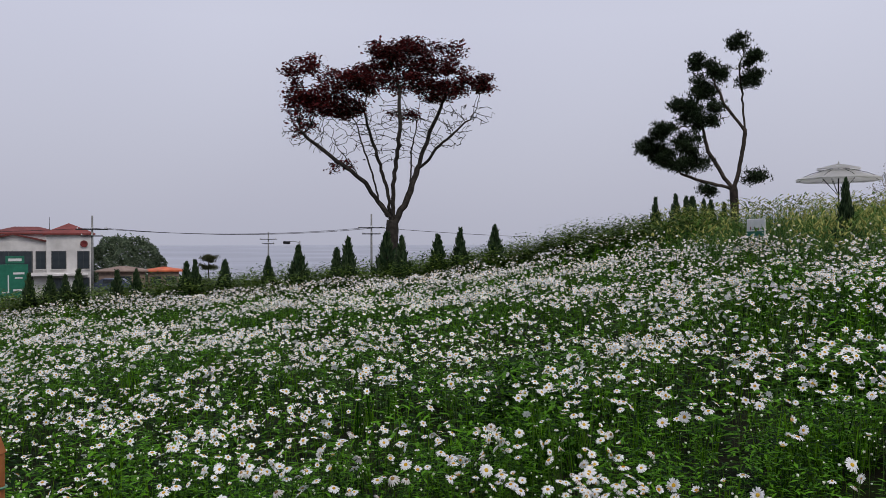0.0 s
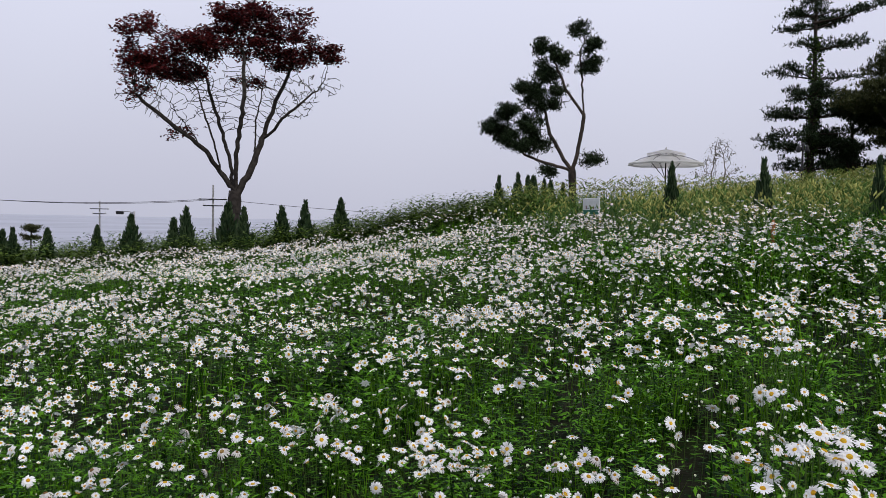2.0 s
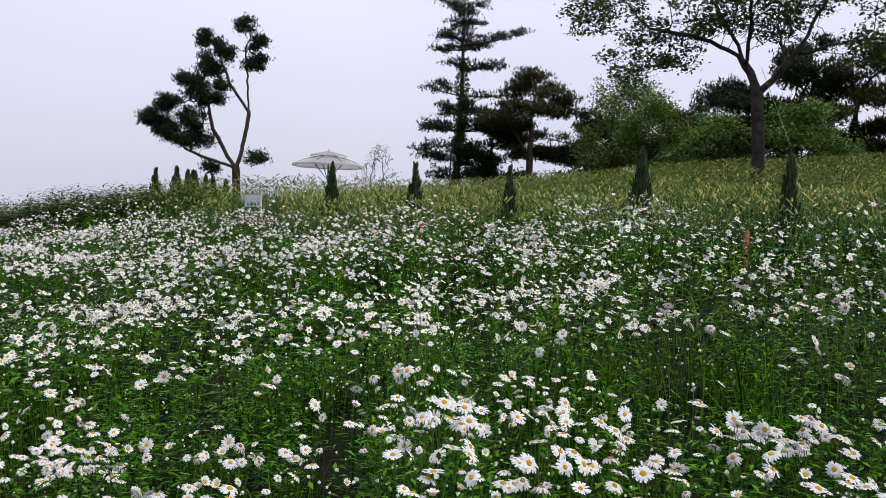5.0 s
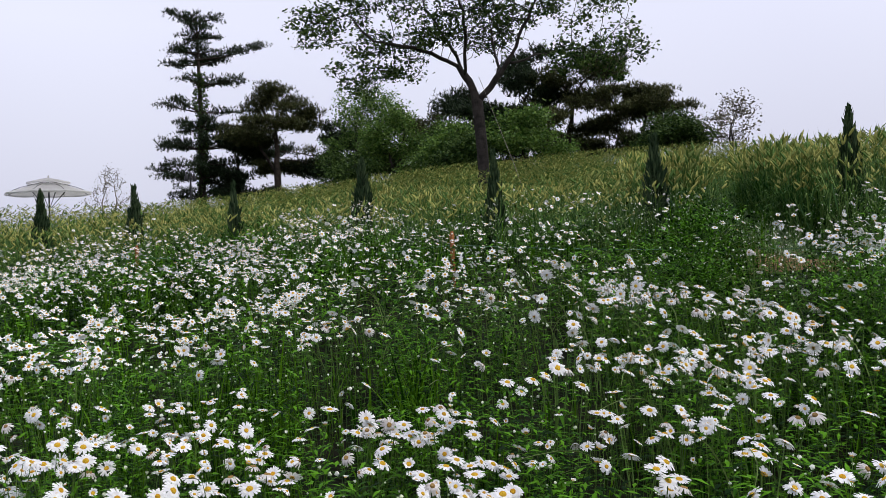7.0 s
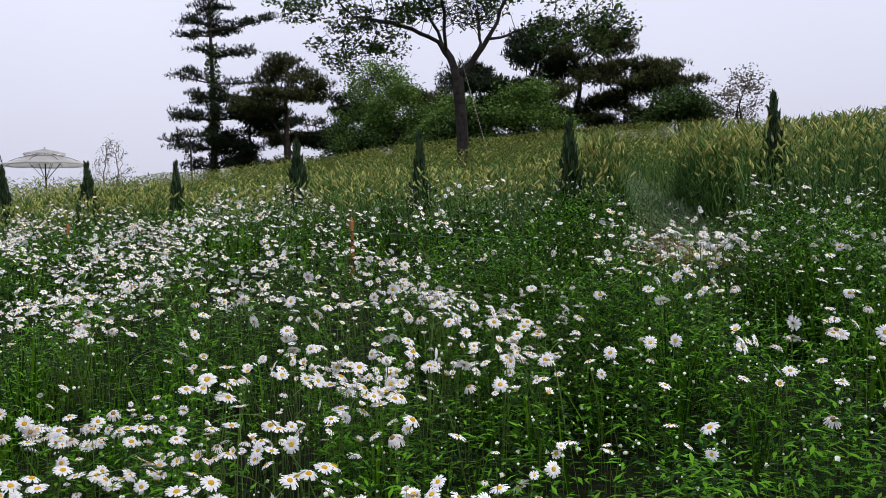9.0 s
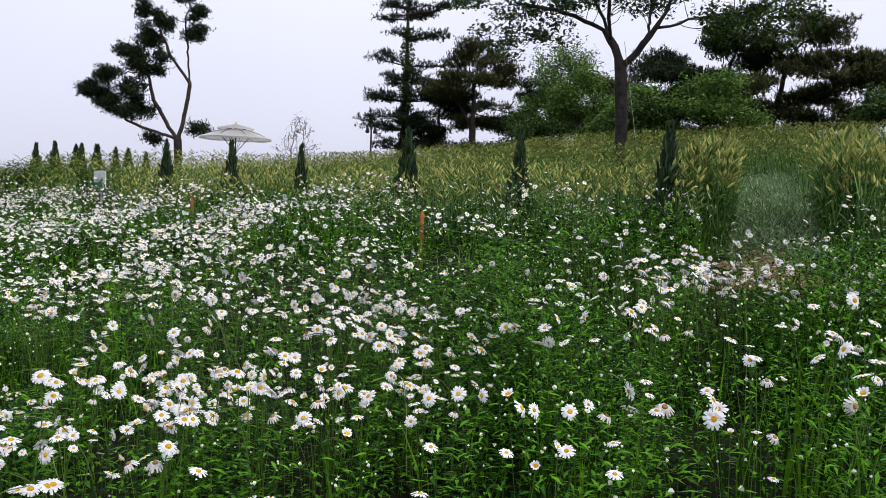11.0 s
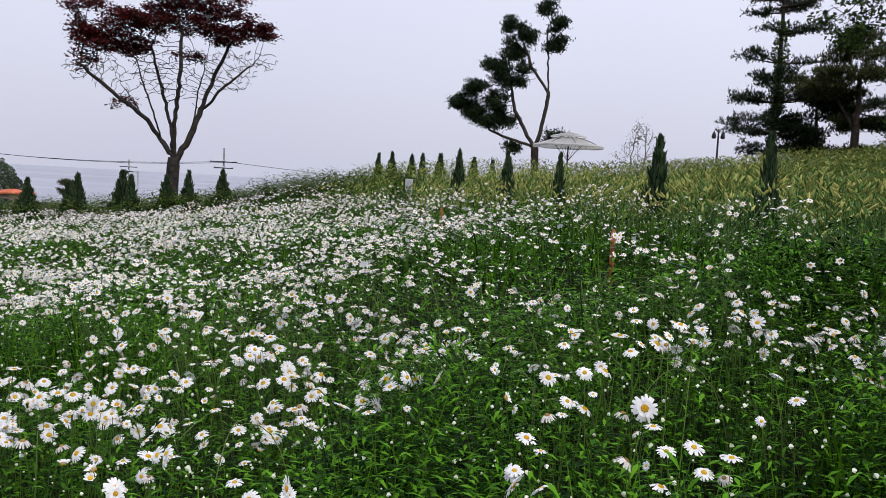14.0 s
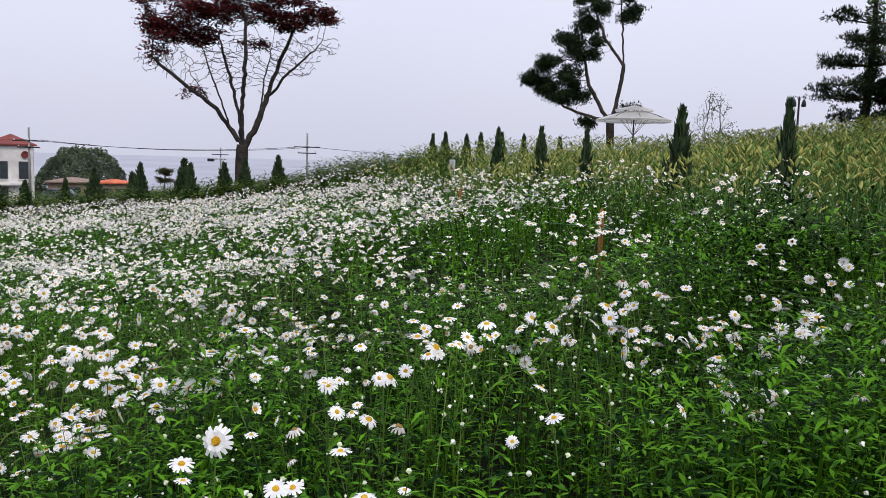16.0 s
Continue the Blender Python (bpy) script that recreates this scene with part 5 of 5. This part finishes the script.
# ---- parasol and lamp on the crest ----
def parasol(x, y, top, half):
    z = float(ground_z(x, y))
    ob = thing("garden_parasol", "large white two-tier garden parasol, open on the crest", "parasol", (x, y, z))
    h = top - z
    part("pole", Mesh().add(*tube([(0, 0, 0), (0, 0, h - 0.05)], [0.025, 0.022], 10)), M["metal_dark"], ob, "dark metal pole", True)
    part("base_plate", box(0.6, 0.6, 0.08, 0.02), M["concrete"], ob)
    n = 8
    can = Mesh()
    for sgn in (0, 0.012):
        v = []
        for ring, (rr, zz) in enumerate([(0.42, h - 0.23), (half * 0.68, h - 0.38), (half, h - 0.50), (half, h - 0.54)]):
            for i in range(n * 3):
                a = 2 * np.pi * i / (n * 3)
                rib = 1.0 if i % 3 == 0 else 0.98
                v.append((rr * rib * math.cos(a), rr * rib * math.sin(a), zz - (0 if i % 3 == 0 else 0.006 * ring) - sgn))
        f = []
        for q in range(3):
            for i in range(n * 3):
                j = (i + 1) % (n * 3)
                f += [(q * n * 3 + i, q * n * 3 + j, (q + 1) * n * 3 + j), (q * n * 3 + i, (q + 1) * n * 3 + j, (q + 1) * n * 3 + i)]
        can.add(v, f)
    canopy = part("canopy", can, M["canvas"], ob, "white canvas with short valance")
    vent = Mesh().add(*lathe([(0.02, h - 0.03), (0.3, h - 0.09), (0.62, h - 0.17), (0.62, h - 0.22), (0.6, h - 0.19)], 24))
    part("vent", vent, M["canvas"], canopy)
    for i in range(n):
        a = 2 * np.pi * i / n
        part("rib", Mesh().add(*tube([(0, 0, h - 0.12), (half * 0.68 * math.cos(a), half * 0.68 * math.sin(a), h - 0.35), (half * 0.98 * math.cos(a), half * 0.98 * math.sin(a), h - 0.52)], [0.008] * 3, 4)), M["metal_dark"], ob)
        part("strut", Mesh().add(*tube([(0.02 * math.cos(a), 0.02 * math.sin(a), h - 1.0), (half * 0.5 * math.cos(a), half * 0.5 * math.sin(a), h - 0.32)], [0.007] * 2, 4)), M["metal_dark"], ob)
    part("finial", Mesh().add(*lathe([(0.001, h + 0.05), (0.03, h + 0.02), (0.02, h - 0.01), (0.03, h - 0.04)], 10)), M["canvas"], ob, "", True)


parasol(11.04, 25.8, 4.0, 1.24)


def garden_lamp(x, y, top):
    z = float(ground_z(x, y))
    ob = thing("park_lamp", "dark twin-headed park lamp post behind the grain", "lamp", (x, y, z))
    h = top - z
    part("post", Mesh().add(*lathe([(0.09, 0), (0.09, 0.1), (0.05, 0.15), (0.035, h - 0.5), (0.03, h - 0.05), (0.001, h)], 10)), M["metal_dark"], ob, "", True)
    for sgn in (-1, 1):
        arm = [(0, 0, h - 0.25), (sgn * 0.06, 0, h - 0.05), (sgn * 0.14, 0, h - 0.02), (sgn * 0.17, 0, h - 0.12)]
        part("arm", Mesh().add(*tube(arm, [0.012] * 4, 6)), M["metal_dark"], ob)
        sh = part("shade", Mesh().add(*lathe([(0.02, 0.0), (0.05, -0.05), (0.09, -0.2), (0.07, -0.26), (0.001, -0.27)], 10)), M["metal_dark"], ob, "", True)
        sh.location = (sgn * 0.17, 0, h - 0.12)


garden_lamp(17.14, 27.77, 4.6)

# ---- village below the hill ----
PLAIN = -3.3


def window(parent, x, y, z, w, h):
    fr = part("window", box(w + 0.12, 0.10, h + 0.12, 0.01), M["frame_dark"], parent, "dark window frame")
    fr.location = (x, y, z - 0.06)
    pn = part("pane", box(w * 0.48, 0.03, h, 0.0), M["glass"], fr)
    pn.location = (-w * 0.25, -0.06, 0.06)
    pn = part("pane", box(w * 0.48, 0.03, h, 0.0), M["glass"], fr)
    pn.location = (w * 0.25, -0.06, 0.06)
    sl = part("sill", box(w + 0.25, 0.16, 0.06, 0.01), M["wall_white"], fr)
    sl.location = (0, -0.06, -0.07)


def hip_roof(w, d, h, over):
    w2, d2 = w / 2 + over, d / 2 + over
    rg_ = max(0.0, w2 - d2)
    v = [(-w2, -d2, 0), (w2, -d2, 0), (w2, d2, 0), (-w2, d2, 0), (-w2, -d2, 0.14), (w2, -d2, 0.14), (w2, d2, 0.14), (-w2, d2, 0.14), (-rg_, 0, h), (rg_ + 0.01, 0, h)]
    f = [(0, 2, 1), (0, 3, 2), (0, 1, 5), (0, 5, 4), (1, 2, 6), (1, 6, 5), (2, 3, 7), (2, 7, 6), (3, 0, 4), (3, 4, 7), (4, 5, 9), (4, 9, 8), (6, 7, 8), (6, 8, 9), (5, 6, 9), (7, 4, 8)]
    return Mesh().add(v, f)


house = thing("white_house", "white rendered two-storey house with dark red tiled roofs", "house", (-34.9, 72.4, PLAIN - 0.1))
house.rotation_euler = (0, 0, radians(28))
for nm, x, y, w, d, h, rh in [("tower_wall", -1.9, 2.0, 3.7, 4.0, 5.8, 1.1), ("wall", -6.4, 2.9, 5.4, 5.0, 5.2, 0.0), ("wall", -12.0, 2.4, 5.8, 5.0, 5.8, 0.8), ("rear_wall", -5.5, 7.0, 6.0, 4.0, 5.9, 0.75)]:
    wl_ = part(nm, box(w, d, h, 0.02), M["wall_white"], house)
    wl_.location = (x, y, 0)
    if rh:
        rf_ = part("roof", hip_roof(w, d, rh, 0.3), M["roof_red"], house, "dark red tiled hip roof")
        rf_.location = (x, y, h + 0.003)
    else:
        g = Mesh().add([(-3.1, -2.8, 0), (0, -2.8, 0.75), (3.1, -2.8, 0), (-3.1, 2.6, 0), (0, 2.6, 0.75), (3.1, 2.6, 0), (-3.1, -2.8, -0.14), (0, -2.8, 0.6), (3.1, -2.8, -0.14), (-3.1, 2.6, -0.14), (0, 2.6, 0.6), (3.1, 2.6, -0.14)], [(0, 1, 4), (0, 4, 3), (1, 2, 5), (1, 5, 4), (6, 10, 7), (6, 9, 10), (7, 11, 8), (7, 10, 11), (0, 6, 7), (0, 7, 1), (1, 7, 8), (1, 8, 2), (0, 3, 9), (0, 9, 6), (2, 8, 11), (2, 11, 5)])
        rf_ = part("gable_roof", g, M["roof_red"], house, "low red gable roof")
        rf_.location = (x, y, h)
        gw = part("gable", Mesh().add([(-2.68, -2.49, 0), (2.68, -2.49, 0), (0, -2.49, 0.64), (-2.68, -2.3, 0), (2.68, -2.3, 0), (0, -2.3, 0.64)], [(0, 1, 2), (3, 5, 4), (0, 2, 5), (0, 5, 3), (1, 4, 5), (1, 5, 2)]), M["wall_white"], house)
        gw.location = (x, y, h)
for x, z, w, h in [(-2.75, 2.8, 1.1, 1.5), (-0.75, 2.8, 0.9, 1.5), (-2.75, 0.6, 1.1, 1.3), (-0.75, 0.6, 0.9, 1.3)]:
    window(house, x, -0.03, z, w, h)
for x, z, w, h in [(-6.7, 2.5, 3.6, 1.8), (-4.2, 2.8, 0.7, 1.5), (-6.7, 0.3, 3.6, 1.8), (-12.0, 2.8, 2.4, 1.5)]:
    window(house, x, 0.37 if x > -10 else -0.13, z, w, h)
bl = part("balcony", box(9.2, 0.9, 0.22, 0.02), M["wall_white"], house)
bl.location = (-5.0, -0.1, 2.15)
em = part("wall_sign", Mesh().add(*lathe([(0.001, -0.04), (0.32, -0.04), (0.32, 0.04), (0.2, 0.04), (0.18, 0.0), (0.001, 0.0)], 20)), M["red_paint"], house, "round red wall sign")
em.location, em.rotation_euler = (-0.7, -0.12, 5.0), (radians(90), 0, 0)
mast = part("roof_mast", Mesh().add(*tube([(0, 0, 0), (0, 0, 1.6)], [0.03, 0.02], 5)), M["metal_dark"], house)
mast.location = (-3.5, 4.5, 5.9)

shed = thing("orange_roofed_house", "low brown house with a bright orange roof", "house", (-34.9, 89.2, PLAIN - 0.1))
shed.rotation_euler = (0, 0, radians(20))
part("wall", box(3.2, 3.4, 1.95, 0.02), M["brick_far"], shed)
q = part("roof", hip_roof(3.8, 3.4, 0.5, 0.3), M["roof_orange"], shed, "bright orange roof")
q.location = (0, 0, 1.953)
window(shed, -0.8, -1.73, 0.6, 1.0, 0.8)
window(shed, 0.8, -1.73, 0.6, 1.0, 0.8)
shed = thing("brown_house", "low brown-walled house beside the trees", "house", (-38.6, 87.0, PLAIN - 0.1))
shed.rotation_euler = (0, 0, radians(22))
part("wall", box(4.6, 4.0, 2.0, 0.02), M["brick_far"], shed)
q = part("roof", hip_roof(4.6, 4.0, 0.6, 0.35), M["brick_far"], shed, "flat brown roof")
q.location = (0, 0, 2.003)
window(shed, 0.3, -2.03, 0.7, 1.2, 0.8)

# round wooded knoll
kr = np.random.default_rng(61)
n = 22000
th, ph = kr.uniform(0, 6.28, n), np.arccos(kr.uniform(-0.1, 1.0, n))
lump = 1 + 0.10 * np.sin(3 * th + 1) * np.sin(3 * ph) + 0.06 * np.sin(7 * th + 4 * ph) + 0.05 * np.sin(13 * th - 9 * ph)
rad = lump * kr.uniform(0.93, 1.0, n)
pos = np.stack([-48.3 + 5.7 * rad * np.sin(ph) * np.cos(th), 109 + 6.0 * rad * np.sin(ph) * np.sin(th), PLAIN - 0.2 + 5.8 * rad * np.cos(ph)], -1)
km = Mesh()
scatter(km, LEAF, pos, orient(n, 1.3, kr), kr.uniform(2.2, 4.2, n))
tagged(new("wooded_knoll", km.data("wooded_knoll", [M["hazed_far_leaf"]])), "round green clump of trees by the shore, haze tinted into its leaves", "trees", kind="stuff")
pine_tiered("far_pine", "small far pine beside the orange roof", -35.0, 104.7, -0.1, -1.5, 1.3, 71, M["needle_b"], 0, 5, 0.1)


def utility_pole(x, y, top, arm, rz, low):
    ob = thing("utility_pole", "grey concrete utility pole with cross-arms", "pole", (x, y, PLAIN - 0.2), group="utility poles in the village")
    h = top - PLAIN + 0.2
    part("pole", Mesh().add(*tube([(0, 0, 0), (0, 0, h)], [0.13, 0.075], 10)), M["concrete"], ob, "", True)
    for k, dz in enumerate((low, low + 0.55)):
        c = part("cross_arm", box(arm * (1 - 0.3 * k), 0.09, 0.09, 0.01), M["metal_dark"], ob)
        c.location = (0, -0.12, h - dz)
        for sx_ in (-0.45, 0.0, 0.45):
            i_ = part("insulator", Mesh().add(*lathe([(0.03, 0), (0.05, 0.05), (0.03, 0.1), (0.04, 0.14), (0.001, 0.16)], 8)), M["sign_white"], ob)
            i_.location = (sx_ * arm * (1 - 0.3 * k), -0.12, h - dz + 0.09)
    ob.rotation_euler = (0, 0, radians(rz))


utility_pole(-32.2, 66.8, 3.95, 2.6, 8, 1.2)
utility_pole(-9.55, 73.0, 4.25, 2.4, 5, 1.3)
utility_pole(-25.2, 97.2, 3.0, 2.0, 5, 0.9)
for (x0, y0, z0), (x1, y1, z1), sag in [((-32.2, 66.7, 2.9), (-9.55, 72.9, 3.05), 0.55), ((-31.2, 66.8, 2.9), (-8.6, 73.0, 3.05), 0.6), ((-9.55, 72.9, 3.05), (26, 92, 2.2), 0.5), ((-70, 62, 3.0), (-32.2, 66.7, 2.9), 0.5)]:
    t = np.linspace(0, 1, 16)
    pts = np.stack([x0 + (x1 - x0) * t, y0 + (y1 - y0) * t, z0 + (z1 - z0) * t - sag * 4 * t * (1 - t)], -1)
    tagged(new("overhead_wire", Mesh().add(*tube(pts, [0.020] * 16, 4)).data("overhead_wire", [M["metal_dark"]])), "black overhead wire strung between utility poles", "wire", group="overhead wires")

lamp = thing("street_lamp", "grey street lamp with a blue-grey box head", "lamp", (-13.0, 59.0, PLAIN - 0.1))
hl = 1.75 - PLAIN + 0.1
part("pole", Mesh().add(*tube([(0, 0, 0), (0, 0, hl)], [0.08, 0.06], 8)), M["metal_grey"], lamp, "", True)
part("arm", Mesh().add(*tube([(0, 0, hl - 0.1), (-0.5, 0, hl), (-0.9, 0, hl - 0.05)], [0.03] * 3, 6)), M["metal_grey"], lamp)
hd = part("lamp_head", box(0.5, 0.24, 0.22, 0.04), M["metal_dark"], lamp)
hd.location = (-0.95, 0, hl - 0.22)

road_sign = thing("road_sign", "green road direction sign with white lettering bars", "sign", (-28.1, 47.2, PLAIN - 0.1))
for sx_ in (-0.8, 0.8):
    part("post", Mesh().add(*tube([(sx_, 0.08, 0), (sx_, 0.08, 3.7)], [0.05, 0.05], 8)), M["metal_grey"], road_sign)
pl = part("panel", box(2.6, 0.06, 2.0, 0.01), M["sign_green"], road_sign, "green panel")
pl.location = (0, 0, 1.75)
p2 = part("upper_panel", box(1.0, 0.06, 0.45, 0.01), M["sign_green"], road_sign, "small green panel")
p2.location = (0.6, 0, 3.8)
for ox, oz, w_, h_ in [(0.25, 0.35, 0.07, 1.0), (0.1, 0.3, 0.4, 0.07), (0.8, 1.4, 0.6, 0.12), (0.8, 1.15, 0.4, 0.08), (-0.6, 1.4, 0.6, 0.12), (0.75, 0.4, 0.5, 0.12), (-0.6, 0.5, 0.5, 0.1)]:
    bq = part("lettering_bar", box(w_, 0.012, h_, 0.0), M["sign_white"], pl)
    bq.location = (ox, -0.037, oz)
bq = part("lettering_bar", box(0.7, 0.012, 0.16, 0.0), M["sign_white"], p2)
bq.location = (0, -0.037, 0.14)
road_sign.rotation_euler = (0, 0, radians(30))


def car(x, y, rz):
    ob = thing("parked_car", "dark blue-grey parked car in the village", "car", (x, y, PLAIN))
    bm = bmesh.new()
    prof = [(-2.1, 0.25), (2.1, 0.25), (2.15, 0.75), (1.2, 0.9), (0.6, 1.42), (-1.2, 1.45), (-2.0, 0.95)]
    a_ = [bm.verts.new((px, -0.85, pz)) for px, pz in prof]
    b_ = [bm.verts.new((px, 0.85, pz)) for px, pz in prof]
    bm.faces.new(a_)
    bm.faces.new(b_[::-1])
    for i in range(len(prof)):
        j = (i + 1) % len(prof)
        bm.faces.new((a_[j], a_[i], b_[i], b_[j]))
    bmesh.ops.bevel(bm, geom=bm.edges[:], offset=0.06, segments=2, affect="EDGES")
    body = part("body", from_bm(bm), M["car_blue"], ob)
    for sy_ in (-0.86, 0.86):
        wn_ = part("side_window", box(1.7, 0.02, 0.36, 0.0), M["glass"], body)
        wn_.location = (-0.3, sy_, 0.98)
        for sx_ in (-1.3, 1.3):
            wh = part("wheel", Mesh().add(*lathe([(0.12, -0.1), (0.3, -0.1), (0.32, 0), (0.3, 0.1), (0.12, 0.1)], 16)), M["tyre"], ob)
            wh.location, wh.rotation_euler = (sx_, sy_ * 0.95, 0.32), (radians(90), 0, 0)
            part("rim", Mesh().add(*lathe([(0.001, -0.09), (0.19, -0.09), (0.19, 0.09), (0.001, 0.09)], 12)), M["metal_grey"], wh)
    ob.rotation_euler = (0, 0, radians(rz))


car(-36.2, 80.2, 15)

rope = Mesh().add(*tube([(16.72, 13.17, 5.7), (15.01, 10.89, 3.14), (14.3, 9.94, float(ground_z(14.3, 9.94)))], [0.006] * 3, 5))
tagged(new("guy_rope", rope.data("guy_rope", [M["bark_pale"]])), "pale guy rope from the forked tree to the ground", "rope")

# short worn turf along the trail
tx, ty = rng.uniform(-2.5, 8.5, 15000), rng.uniform(-4, 2.5, 15000)
ok = line_gap(tx, ty, TRAIL) < 1.5
tx, ty = tx[ok], ty[ok]
m = Mesh()
scatter(m, BLADES_FAR[0], np.stack([tx, ty, ground_z(tx, ty)], -1), orient(len(tx), 0.6, rng), np.stack([np.full(len(tx), 0.35)] * 2 + [rng.uniform(0.05, 0.14, len(tx))], -1))
tagged(new("trail_turf", m.data("trail_turf", [M["grass"]])), "short worn green turf along the walking trail", "grass", kind="stuff")
